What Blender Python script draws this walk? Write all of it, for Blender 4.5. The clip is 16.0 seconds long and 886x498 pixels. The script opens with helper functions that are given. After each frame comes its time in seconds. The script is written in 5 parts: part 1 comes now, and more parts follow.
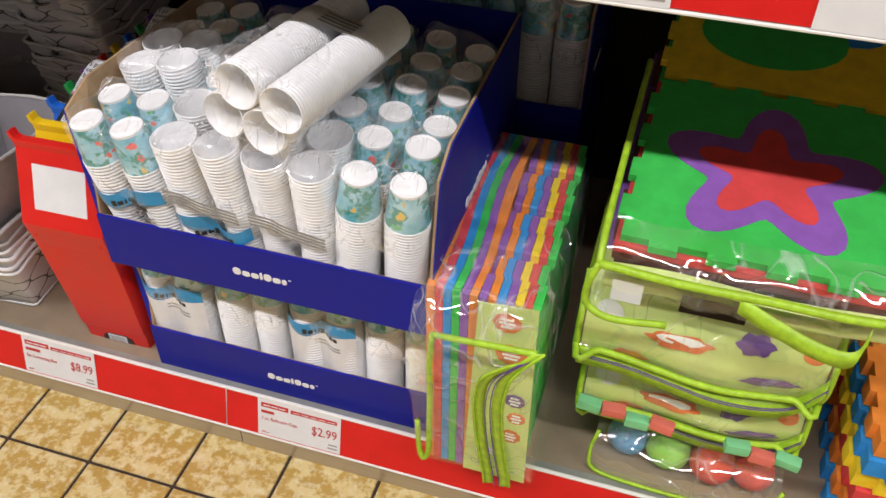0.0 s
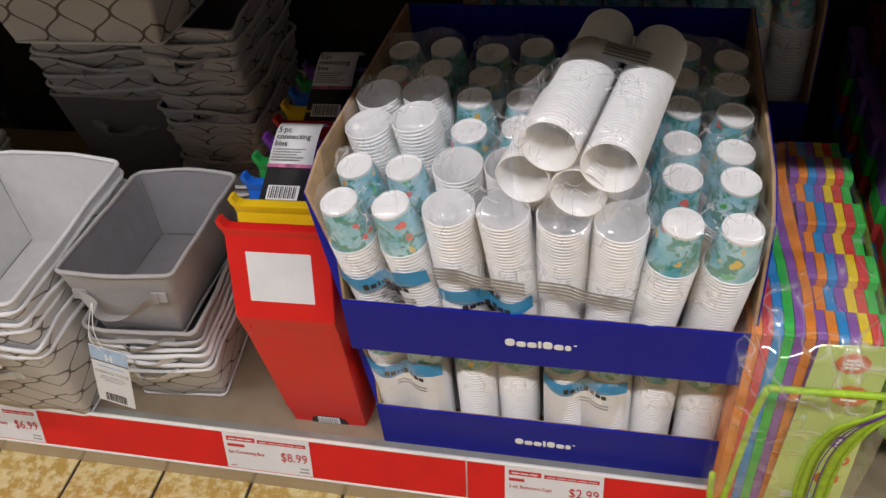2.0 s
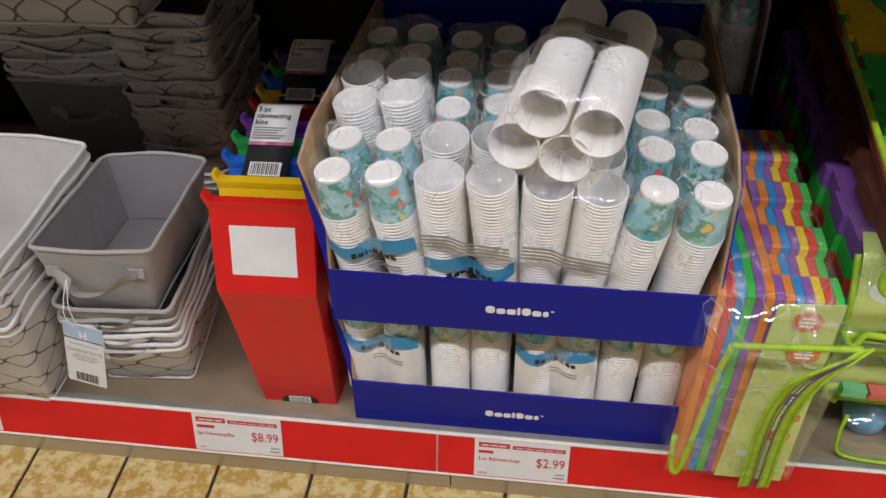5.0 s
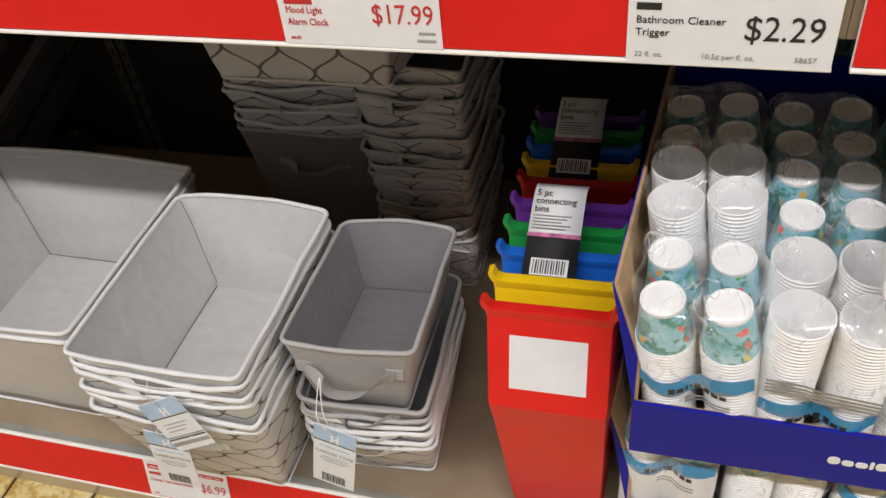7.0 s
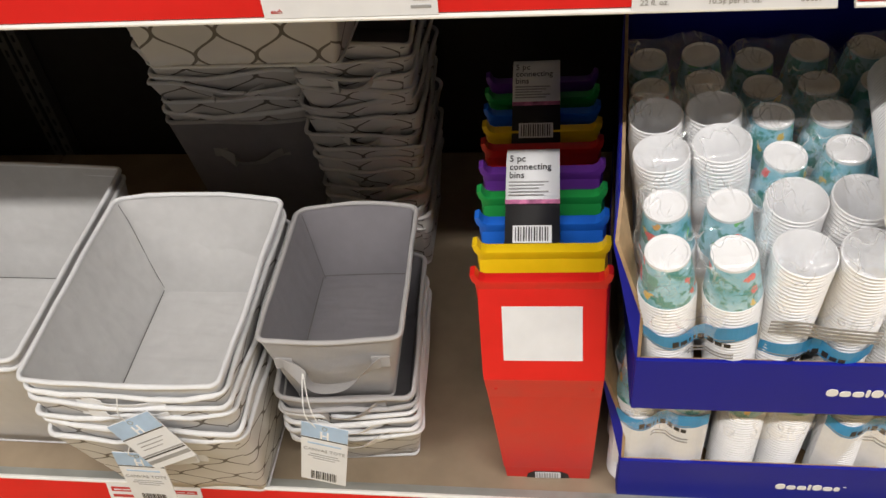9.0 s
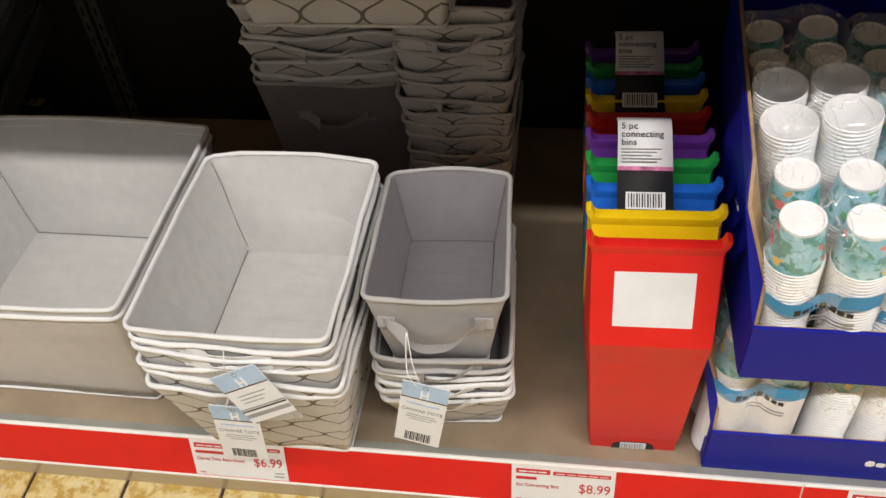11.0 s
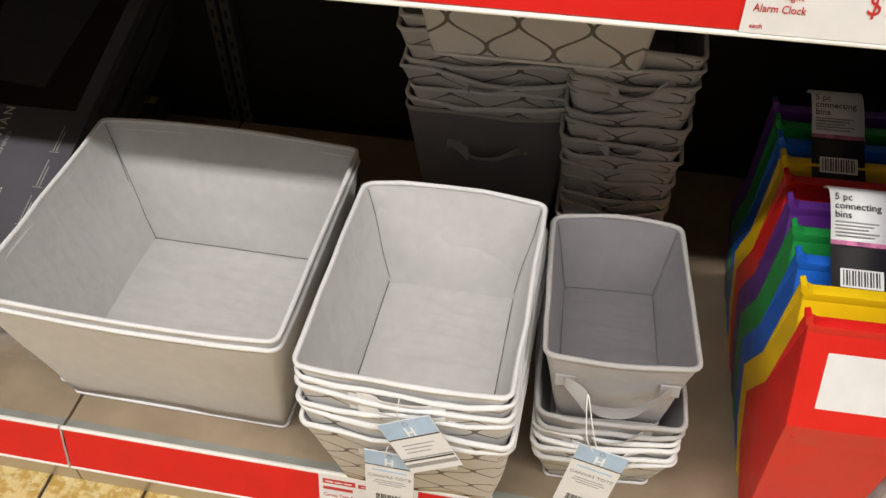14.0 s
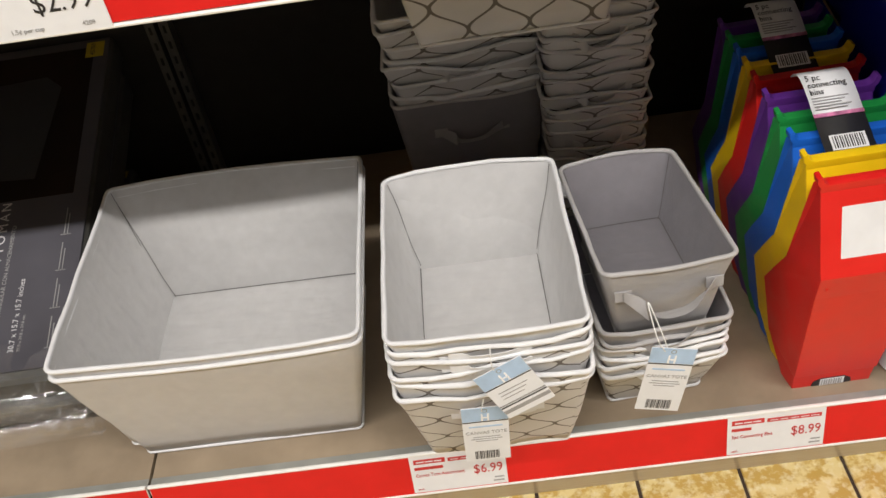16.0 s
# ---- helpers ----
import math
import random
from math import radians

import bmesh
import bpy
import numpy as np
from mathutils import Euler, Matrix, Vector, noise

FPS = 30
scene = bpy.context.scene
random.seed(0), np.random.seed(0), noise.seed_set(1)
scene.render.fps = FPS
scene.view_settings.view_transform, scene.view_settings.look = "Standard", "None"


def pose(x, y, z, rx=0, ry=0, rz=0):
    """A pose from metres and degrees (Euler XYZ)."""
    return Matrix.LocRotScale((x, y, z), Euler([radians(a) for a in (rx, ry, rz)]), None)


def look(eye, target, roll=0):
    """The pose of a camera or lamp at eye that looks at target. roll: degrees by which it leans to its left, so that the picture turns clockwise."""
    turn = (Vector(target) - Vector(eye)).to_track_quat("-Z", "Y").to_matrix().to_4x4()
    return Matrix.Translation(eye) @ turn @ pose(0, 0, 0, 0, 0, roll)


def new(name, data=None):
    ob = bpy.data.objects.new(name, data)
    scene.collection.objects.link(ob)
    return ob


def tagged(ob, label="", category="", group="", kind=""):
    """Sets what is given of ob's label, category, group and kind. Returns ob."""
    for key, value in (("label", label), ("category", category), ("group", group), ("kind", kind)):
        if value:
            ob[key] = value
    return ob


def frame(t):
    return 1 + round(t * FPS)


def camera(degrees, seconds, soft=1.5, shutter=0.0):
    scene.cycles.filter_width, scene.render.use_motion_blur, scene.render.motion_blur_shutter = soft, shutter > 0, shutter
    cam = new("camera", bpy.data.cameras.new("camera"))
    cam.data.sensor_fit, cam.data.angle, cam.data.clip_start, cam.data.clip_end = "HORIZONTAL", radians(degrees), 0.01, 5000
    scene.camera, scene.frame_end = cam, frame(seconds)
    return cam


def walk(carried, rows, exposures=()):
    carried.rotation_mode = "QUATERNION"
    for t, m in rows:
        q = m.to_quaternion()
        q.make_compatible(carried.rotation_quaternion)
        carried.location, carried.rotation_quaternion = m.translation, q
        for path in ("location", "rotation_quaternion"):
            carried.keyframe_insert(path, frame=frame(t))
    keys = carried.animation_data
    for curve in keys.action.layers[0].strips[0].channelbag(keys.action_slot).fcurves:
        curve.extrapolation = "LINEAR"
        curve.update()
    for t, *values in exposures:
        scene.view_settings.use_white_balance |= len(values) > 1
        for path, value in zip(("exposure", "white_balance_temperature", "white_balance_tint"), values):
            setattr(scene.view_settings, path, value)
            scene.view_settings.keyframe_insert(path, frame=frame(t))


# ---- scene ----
cam = camera(54.4, 16.0)
PATH = [
    (0, (0.951, -0.735, 1.174), (0.518, 0.704, -0.146), 0.7),
    (0.5, (0.832, -0.681, 1.178), (0.346, 0.735, -0.147), 0.7),
    (1, (0.741, -0.636, 1.184), (0.206, 0.763, -0.142), -0.7),
    (1.5, (0.649, -0.651, 1.181), (0.133, 0.746, -0.155), -4.9),
    (2, (0.569, -0.675, 1.173), (0.171, 0.742, -0.181), -6.7),
    (2.5, (0.536, -0.702, 1.163), (0.254, 0.733, -0.201), -5.3),
    (3, (0.539, -0.705, 1.16), (0.343, 0.737, -0.212), -4.2),
    (5.5, (0.463, -0.768, 1.164), (0.218, 0.713, -0.157), -0.1),
    (6, (0.367, -0.686, 1.172), (-0.065, 0.736, -0.166), -3.8),
    (6.5, (0.303, -0.605, 1.188), (-0.2, 0.785, -0.159), -5.7),
    (7, (0.269, -0.571, 1.181), (-0.232, 0.812, -0.174), -7.7),
    (7.5, (0.222, -0.556, 1.179), (-0.257, 0.815, -0.197), -10.9),
    (8, (0.188, -0.556, 1.177), (-0.214, 0.818, -0.219), -9.6),
    (8.5, (0.182, -0.556, 1.173), (-0.136, 0.819, -0.243), -8.5),
    (8.7, (0.176, -0.562, 1.166), (-0.104, 0.832, -0.241), -7.8),
    (10.8, (0.077, -0.584, 1.167), (-0.156, 0.771, -0.286), -5.3),
    (11, (0.049, -0.605, 1.155), (-0.216, 0.768, -0.274), -5.2),
    (11.5, (-0.03, -0.661, 1.157), (-0.32, 0.715, -0.265), -4.6),
    (12, (-0.074, -0.689, 1.155), (-0.36, 0.706, -0.25), -3.3),
    (12.5, (-0.12, -0.675, 1.157), (-0.388, 0.73, -0.242), -1.5),
    (13, (-0.151, -0.633, 1.157), (-0.423, 0.764, -0.249), -0.6),
    (13.5, (-0.162, -0.598, 1.157), (-0.454, 0.789, -0.253), -1.0),
    (14, (-0.164, -0.563, 1.164), (-0.449, 0.813, -0.26), -1.0),
    (14.5, (-0.17, -0.553, 1.165), (-0.452, 0.813, -0.268), -1.6),
    (15, (-0.233, -0.605, 1.168), (-0.508, 0.769, -0.259), -8.1),
    (15.5, (-0.269, -0.669, 1.171), (-0.539, 0.741, -0.222), -13.1),
    (16, (-0.324, -0.697, 1.178), (-0.398, 0.752, -0.199), -9.5),
]
EXPOSURES = [(0, 0.05, 6550, 15), (0.5, -0.1, 6550, 15), (1.5, -0.30, 6550, 15), (5.5, -0.36, 6550, 14), (7, -0.05, 6650, 12), (8.5, 0.05, 6750, 11), (11, 0.14, 6900, 11), (12.5, 0.2, 6900, 11), (16, 0.2, 6800, 11)]
walk(cam, [(t, look(eye, target, roll)) for t, eye, target, roll in PATH], EXPOSURES)

# ---- world and light ----
world = bpy.data.worlds.new("world")
scene.world = world
world.use_nodes = True
world.node_tree.nodes["Background"].inputs[0].default_value = (0.9, 0.95, 1.0, 1)
world.node_tree.nodes["Background"].inputs[1].default_value = 0.004

STRIP_Y, STRIP_Z, CEILING = -1.46, 3.0, 3.25
lamp = bpy.data.lights.new("strip_light_lamp", "AREA")
lamp.shape, lamp.size, lamp.size_y = "RECTANGLE", 9.0, 0.08
lamp.energy, lamp.color = 200.0, (1.0, 0.98, 0.965)
new("strip_light_lamp", lamp).matrix_world = pose(0.2, STRIP_Y, STRIP_Z - 0.012)

# ---- materials ----
TAU = 2 * math.pi


class Nodes:
    """Short hand for building a node material."""

    def __init__(self, name):
        self.mat = bpy.data.materials.new(name)
        self.mat.use_nodes = True
        self.tree = self.mat.node_tree
        self.bsdf = self.tree.nodes["Principled BSDF"]
        self.out = self.tree.nodes["Material Output"]

    def node(self, kind, **inputs):
        n = self.tree.nodes.new(kind)
        for key, value in inputs.items():
            self.put(n, key.replace("_", " "), value)
        return n

    def put(self, n, key, value):
        socket = n.inputs[int(key[1:])] if key[0] == "i" and key[1:].isdigit() else n.inputs[key]
        if isinstance(value, bpy.types.NodeSocket):
            self.tree.links.new(value, socket)
        else:
            socket.default_value = value

    def math(self, op, a, b=0.0, c=0.0):
        n = self.tree.nodes.new("ShaderNodeMath")
        n.operation = op
        for i, v in enumerate((a, b, c)):
            self.put(n, "i%d" % i, v)
        return n.outputs[0]

    def mix(self, fac, a, b):
        n = self.tree.nodes.new("ShaderNodeMix")
        n.data_type = "RGBA"
        self.put(n, "i0", fac)
        self.put(n, "i6", a if isinstance(a, bpy.types.NodeSocket) else (*a, 1))
        self.put(n, "i7", b if isinstance(b, bpy.types.NodeSocket) else (*b, 1))
        return n.outputs[2]

    def coords(self, which="Object"):
        return self.tree.nodes.new("ShaderNodeTexCoord").outputs[which]

    def noise(self, scale, detail=3, rough=0.55, vector=None):
        n = self.node("ShaderNodeTexNoise", Scale=scale, Detail=detail, Roughness=rough)
        self.put(n, "Vector", vector or self.coords())
        return n.outputs[0]

    def ramp(self, fac, low, high):
        n = self.node("ShaderNodeMapRange", i0=fac, i1=low, i2=high)
        return n.outputs[0]

    def bump(self, height, strength, distance=0.002):
        n = self.node("ShaderNodeBump", Strength=strength, Distance=distance, Height=height)
        self.put(self.bsdf, "Normal", n.outputs[0])

    def set(self, **inputs):
        for key, value in inputs.items():
            key = key.replace("_", " ")
            if isinstance(value, tuple) and len(value) == 3 and "Color" in key:
                value = (*value, 1)
            self.put(self.bsdf, key, value)
        return self


def plain(name, color, rough=0.5, metal=0.0, vary=0.12, scale=30.0, bump=0.1, grain=400.0, spec=0.5, coat=0.0):
    """A painted, printed or moulded surface with two scales of variation and a fine relief."""
    n = Nodes(name)
    dark = tuple(c * (1 - vary) for c in color)
    light = tuple(min(1, c * (1 + vary * 0.6)) for c in color)
    big = n.ramp(n.noise(scale, 4), 0.35, 0.68)
    n.set(Base_Color=n.mix(big, dark, light), Metallic=metal, Specular_IOR_Level=spec, Coat_Weight=coat, Coat_Roughness=0.15)
    fine = n.noise(grain, 2)
    n.set(Roughness=n.math("ADD", n.math("MULTIPLY", big, 0.14), rough - 0.07))
    if bump:
        n.bump(fine, bump, 0.001)
    return n.mat


def fabric(name, color, weave=1400.0, wrinkle=1.0):
    """Woven canvas with soft creases."""
    n = Nodes(name)
    uv = n.coords("Object")
    soft = n.noise(9.0, 3, 0.5, uv)
    dirt = n.ramp(n.noise(45.0, 4), 0.3, 0.75)
    tone = n.math("ADD", n.math("MULTIPLY", soft, 0.5), n.math("MULTIPLY", dirt, 0.5))
    n.set(Base_Color=n.mix(tone, tuple(c * 0.88 for c in color), tuple(min(1, c * 1.06) for c in color)), Roughness=0.9, Specular_IOR_Level=0.2, Sheen_Weight=0.15)
    slant = n.node("ShaderNodeMapping", Vector=uv, Rotation=(0.5, 0.6, 0.7), Scale=(6.0, 26.0, 14.0))
    folds = n.math("MULTIPLY", n.noise(1.0, 3, 0.5, slant.outputs[0]), wrinkle * 1.1)
    h = n.math("ADD", n.math("ADD", folds, n.math("MULTIPLY", n.noise(22.0, 2), wrinkle * 0.6)), n.math("MULTIPLY", n.noise(weave, 1), 0.10))
    n.bump(h, 0.6, 0.008)
    return n.mat


def trellis(name, ground, line, a=0.068, b=0.056, w=0.0022):
    """Canvas printed with an ogee lattice; the map counts metres round and up the body."""
    n = Nodes(name)
    uv = n.tree.nodes.new("ShaderNodeUVMap")
    sep = n.node("ShaderNodeSeparateXYZ", Vector=uv.outputs[0])
    u, v = sep.outputs[0], sep.outputs[1]
    s = n.math("MULTIPLY", n.math("SINE", n.math("MULTIPLY", v, TAU / b)), a / 4)
    even = n.math("PINGPONG", n.math("SUBTRACT", u, s), a / 2)
    odd = n.math("PINGPONG", n.math("ADD", n.math("SUBTRACT", u, a / 2), s), a / 2)
    d = n.math("MINIMUM", even, odd)
    d = n.math("ADD", d, n.math("MULTIPLY", n.noise(300.0, 2), 0.0006))
    ink = n.ramp(d, w + 0.0009, w)
    soft = n.ramp(n.noise(12.0, 3), 0.3, 0.7)
    base = n.mix(soft, tuple(c * 0.9 for c in ground), ground)
    n.set(Base_Color=n.mix(ink, base, line), Roughness=0.9, Specular_IOR_Level=0.2)
    h = n.math("ADD", n.math("MULTIPLY", n.noise(22.0, 2), 0.5), n.math("MULTIPLY", n.noise(1400.0, 1), 0.08))
    n.bump(h, 0.5, 0.008)
    return n.mat


def film(name, tint=(1, 1, 1), gloss=1.0, scale=60.0, rough=0.06, milk=0.1, crease=0.002):
    """Thin clear plastic: what is behind shows through, sharp creases scatter, catch the lamps and carry painted white
    glints.
    """
    n = Nodes(name)
    n.tree.nodes.remove(n.bsdf)
    where = n.coords()
    warp = n.node("ShaderNodeTexNoise", Scale=scale * 0.4, Detail=1.0, Vector=where)
    small = n.node("ShaderNodeVectorMath", i0=warp.outputs[1], i1=(0.02, 0.02, 0.02))
    small.operation = "MULTIPLY"
    bent = n.node("ShaderNodeVectorMath", i0=where, i1=small.outputs[0]).outputs[0]
    long = n.node("ShaderNodeMapping", Vector=bent, Rotation=(0.4, 0.7, 0.3), Scale=(1.0, 0.35, 0.6)).outputs[0]

    def creases(size, width, vector):
        d = n.math("ABSOLUTE", n.math("SUBTRACT", n.noise(size, 1, 0.4, vector), 0.5))
        return n.ramp(d, width, 0.0)

    lines = n.math("MAXIMUM", creases(scale * 0.5, 0.022, bent), creases(scale * 1.1, 0.03, long))
    patchy = n.ramp(n.noise(scale * 0.3, 2, 0.5, where), 0.42, 0.62)
    lines = n.math("MULTIPLY", lines, patchy)
    swell = n.math("MULTIPLY", n.noise(scale * 0.45, 2, 0.4, bent), 4.0)
    h = n.node("ShaderNodeBump", Strength=1.0, Distance=crease, Height=n.math("ADD", lines, swell))
    clear = n.node("ShaderNodeBsdfTransparent", Color=(*(0.965 * t for t in tint), 1))
    shine = n.node("ShaderNodeBsdfGlossy", Color=(0.045 * gloss, 0.045 * gloss, 0.046 * gloss, 1), Roughness=rough, Normal=h.outputs[0])
    # white diffuse along creases and in patches paints highlights and haze
    haze = n.node("ShaderNodeBsdfDiffuse", Color=(0.94, 0.94, 0.95, 1), Normal=h.outputs[0])
    haze_patches = n.math("MULTIPLY", n.ramp(n.noise(scale * 0.6, 3, 0.6, bent), 0.4, 0.75), 0.25)
    body = n.node("ShaderNodeMixShader", i0=n.math("MULTIPLY", n.math("MAXIMUM", lines, haze_patches), milk), i1=clear.outputs[0], i2=haze.outputs[0])
    mixed = n.node("ShaderNodeAddShader", i0=body.outputs[0], i1=shine.outputs[0])
    n.tree.links.new(mixed.outputs[0], n.out.inputs[0])
    return n.mat


def floor_tile_material():
    n = Nodes("marbled_yellow_tile")
    shift = n.tree.nodes.new("ShaderNodeObjectInfo").outputs["Random"]
    pos = n.node("ShaderNodeCombineXYZ", i0=n.math("MULTIPLY", shift, 37.0), i1=n.math("MULTIPLY", shift, 91.0))
    vec = n.node("ShaderNodeVectorMath", i0=n.coords(), i1=pos.outputs[0]).outputs[0]
    blot = n.ramp(n.noise(38.0, 4, 0.6, vec), 0.46, 0.56)
    pale = n.ramp(n.noise(75.0, 3, 0.6, vec), 0.5, 0.66)
    c = n.mix(blot, (0.44, 0.285, 0.07), (0.62, 0.50, 0.235))
    c = n.mix(n.math("MULTIPLY", pale, 0.6), c, (0.68, 0.615, 0.41))
    n.set(Base_Color=c, Roughness=n.math("ADD", n.math("MULTIPLY", blot, 0.1), 0.3))
    n.bump(n.noise(220.0, 3, 0.6, vec), 0.15, 0.001)
    return n.mat


def print_material():
    """Cup print: teal sea with weed, fish and small coloured creatures."""
    n = Nodes("sea_print_paper")
    info = n.tree.nodes.new("ShaderNodeObjectInfo").outputs["Random"]
    away = n.node("ShaderNodeCombineXYZ", i0=n.math("MULTIPLY", info, 3.0), i1=n.math("MULTIPLY", info, 7.0), i2=info)
    vec = n.node("ShaderNodeVectorMath", i0=n.coords(), i1=away.outputs[0]).outputs[0]
    wob = n.node("ShaderNodeTexNoise", Scale=70.0, Detail=2.0, Vector=vec)
    small = n.node("ShaderNodeVectorMath", i0=wob.outputs[1], i1=(0.022, 0.022, 0.022))
    small.operation = "MULTIPLY"
    bent = n.node("ShaderNodeVectorMath", i0=vec, i1=small.outputs[0]).outputs[0]
    sea = n.mix(n.ramp(n.noise(26.0, 3, 0.5, vec), 0.35, 0.65), (0.10, 0.40, 0.52), (0.42, 0.66, 0.76))
    weed = n.ramp(n.noise(60.0, 3, 0.6, bent), 0.51, 0.57)
    sea = n.mix(n.math("MULTIPLY", weed, 0.9), sea, (0.03, 0.24, 0.20))
    cells = n.node("ShaderNodeTexVoronoi", Scale=58.0, Randomness=1.0, Vector=bent)
    blob = n.ramp(cells.outputs["Distance"], 0.34, 0.28)
    hue = n.node("ShaderNodeSeparateColor", Color=cells.outputs["Color"])
    kind = n.mix(n.ramp(hue.outputs[0], 0.45, 0.5), (0.07, 0.42, 0.10), (0.75, 0.14, 0.14))
    kind = n.mix(n.ramp(hue.outputs[1], 0.66, 0.68), kind, (0.70, 0.50, 0.14))
    on = n.math("MULTIPLY", blob, n.ramp(hue.outputs[2], 0.66, 0.7))
    n.set(Base_Color=n.mix(on, sea, kind), Roughness=0.38)
    return n.mat


def kick_material():
    n = Nodes("kick_plate_paint")
    streak = n.node("ShaderNodeMapping", Vector=n.coords(), Scale=(3.0, 40.0, 140.0))
    g = n.noise(3.0, 4, 0.6, streak.outputs[0])
    n.set(Base_Color=n.mix(g, (0.30, 0.23, 0.14), (0.42, 0.34, 0.22)), Roughness=0.22, Coat_Weight=0.6, Coat_Roughness=0.1)
    return n.mat


M = {}
M["tile"] = floor_tile_material()
M["grout"] = plain("dark_brown_grout", (0.045, 0.028, 0.018), 0.85, bump=0.5, grain=900)
M["kick"] = kick_material()
M["deck"] = plain("beige_shelf_paint", (0.30, 0.235, 0.165), 0.42, vary=0.15, scale=14, bump=0.12, grain=700)
M["steel"] = plain("worn_grey_steel", (0.30, 0.31, 0.29), 0.45, metal=0.3, vary=0.12, scale=25)
M["rail_white"] = plain("white_rail_plastic", (0.80, 0.80, 0.77), 0.35, vary=0.06)
M["red"] = plain("red_channel_insert", (0.68, 0.014, 0.014), 0.38, vary=0.07, scale=20, bump=0.05, spec=0.35)
# panel colour is near black to hold the shade deep in the shelf
M["panel"] = plain("shade_black_panel", (0.016, 0.014, 0.012), 0.7)
M["post"] = plain("dull_grey_upright", (0.10, 0.10, 0.095), 0.5, metal=0.3)
M["slot"] = plain("slot_shadow_black", (0.01, 0.01, 0.01), 0.8)
M["wall"] = plain("store_wall_paint", (0.17, 0.16, 0.15), 0.8)
M["ceiling"] = plain("ceiling_white", (0.66, 0.66, 0.65), 0.9)
M["card"] = plain("white_card", (0.74, 0.755, 0.78), 0.5, vary=0.04, bump=0.04)
M["ink_red"] = plain("red_ink", (0.52, 0.03, 0.03), 0.5)
M["ink_black"] = plain("black_ink", (0.02, 0.02, 0.022), 0.5)
M["ink_grey"] = plain("grey_ink", (0.32, 0.32, 0.32), 0.5)
M["ink_white"] = plain("white_ink", (0.85, 0.85, 0.85), 0.5, vary=0.03)
M["pale_print"] = plain("pale_print_ink", (0.62, 0.62, 0.64), 0.5, vary=0.08)
M["ink_blue"] = plain("pale_blue_ink", (0.40, 0.55, 0.74), 0.5)
M["grey_cloth"] = fabric("light_grey_canvas", (0.60, 0.60, 0.60))
M["outer_cloth"] = fabric("warm_grey_canvas", (0.585, 0.575, 0.575), wrinkle=0.3)
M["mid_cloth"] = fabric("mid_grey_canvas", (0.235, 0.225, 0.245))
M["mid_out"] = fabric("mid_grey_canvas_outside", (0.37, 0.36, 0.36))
M["piping"] = fabric("white_piping", (0.76, 0.77, 0.785), wrinkle=0.2)
M["grey_piping"] = fabric("grey_piping", (0.45, 0.44, 0.44), wrinkle=0.2)
M["trellis"] = trellis("trellis_canvas", (0.645, 0.64, 0.64), (0.17, 0.155, 0.14))
M["bold_trellis"] = trellis("bold_trellis_canvas", (0.645, 0.64, 0.64), (0.17, 0.155, 0.14), 0.082, 0.078, 0.0027)
M["blue"] = plain("blue_printed_board", (0.005, 0.010, 0.29), 0.5, vary=0.08, scale=8, bump=0.04, spec=0.3)
M["kraft"] = plain("brown_corrugated_board", (0.40, 0.27, 0.15), 0.8, vary=0.2, scale=50, bump=0.3)
M["cup"] = plain("white_cup_paper", (0.78, 0.79, 0.81), 0.5, vary=0.04, scale=60, bump=0.05)
M["print"] = print_material()
M["film"] = film("clear_wrap_film", gloss=3.0, milk=0.45, scale=58.0, rough=0.05, crease=0.0022)
M["bag_film"] = film("clear_bag_vinyl", (0.91, 0.93, 0.87), gloss=3.2, scale=26.0, rough=0.045, milk=0.34, crease=0.006)
M["crinkle_film"] = film("crinkled_wrap", gloss=1.6, scale=40.0, rough=0.10, milk=0.30, crease=0.004)
M["wave_blue"] = plain("wave_blue_print", (0.03, 0.30, 0.62), 0.35)
M["lime"] = plain("lime_green_piping", (0.38, 0.63, 0.03), 0.45, vary=0.2, scale=80)
M["lime_card"] = plain("pale_lime_card", (0.60, 0.73, 0.25), 0.4, vary=0.12, scale=14)
M["orange_print"] = plain("orange_print", (0.72, 0.16, 0.03), 0.45)
M["purple_print"] = plain("purple_print", (0.13, 0.05, 0.28), 0.45)
FOAM = {"orange": (0.86, 0.27, 0.04), "red": (0.74, 0.07, 0.07), "blue": (0.03, 0.30, 0.76), "green": (0.04, 0.55, 0.09),
        "brown": (0.16, 0.05, 0.035), "purple": (0.28, 0.11, 0.48), "yellow": (0.90, 0.66, 0.03)}
for key, value in FOAM.items():
    M["foam_" + key] = plain(key + "_foam", value, 0.75, vary=0.12, scale=40, bump=0.5, grain=1500, spec=0.25)
BIN = {"red": (0.70, 0.016, 0.013), "yellow": (0.85, 0.56, 0.01), "blue": (0.01, 0.13, 0.62), "green": (0.01, 0.28, 0.06), "purple": (0.11, 0.025, 0.24)}
for key, value in BIN.items():
    M["bin_" + key] = plain(key + "_moulded_plastic", value, 0.38, vary=0.06, scale=25, bump=0.08, grain=600)
M["dark_print"] = plain("charcoal_printed_sleeve", (0.082, 0.080, 0.095), 0.5, vary=0.2, scale=6, spec=0.3)
M["brown_print"] = plain("brown_photo_print", (0.020, 0.012, 0.008), 0.6, vary=0.4, scale=5, spec=0.1)
M["dark_cloth"] = plain("dark_grey_felt", (0.07, 0.07, 0.065), 0.8, vary=0.3)
M["seam"] = plain("dark_seam_thread", (0.12, 0.115, 0.11), 0.85)
M["string"] = plain("white_string", (0.75, 0.75, 0.73), 0.6)
M["diffuser"] = Nodes("lamp_diffuser").set(Base_Color=(0.8, 0.8, 0.8), Emission_Color=(1.0, 0.98, 0.965), Emission_Strength=6.0).mat
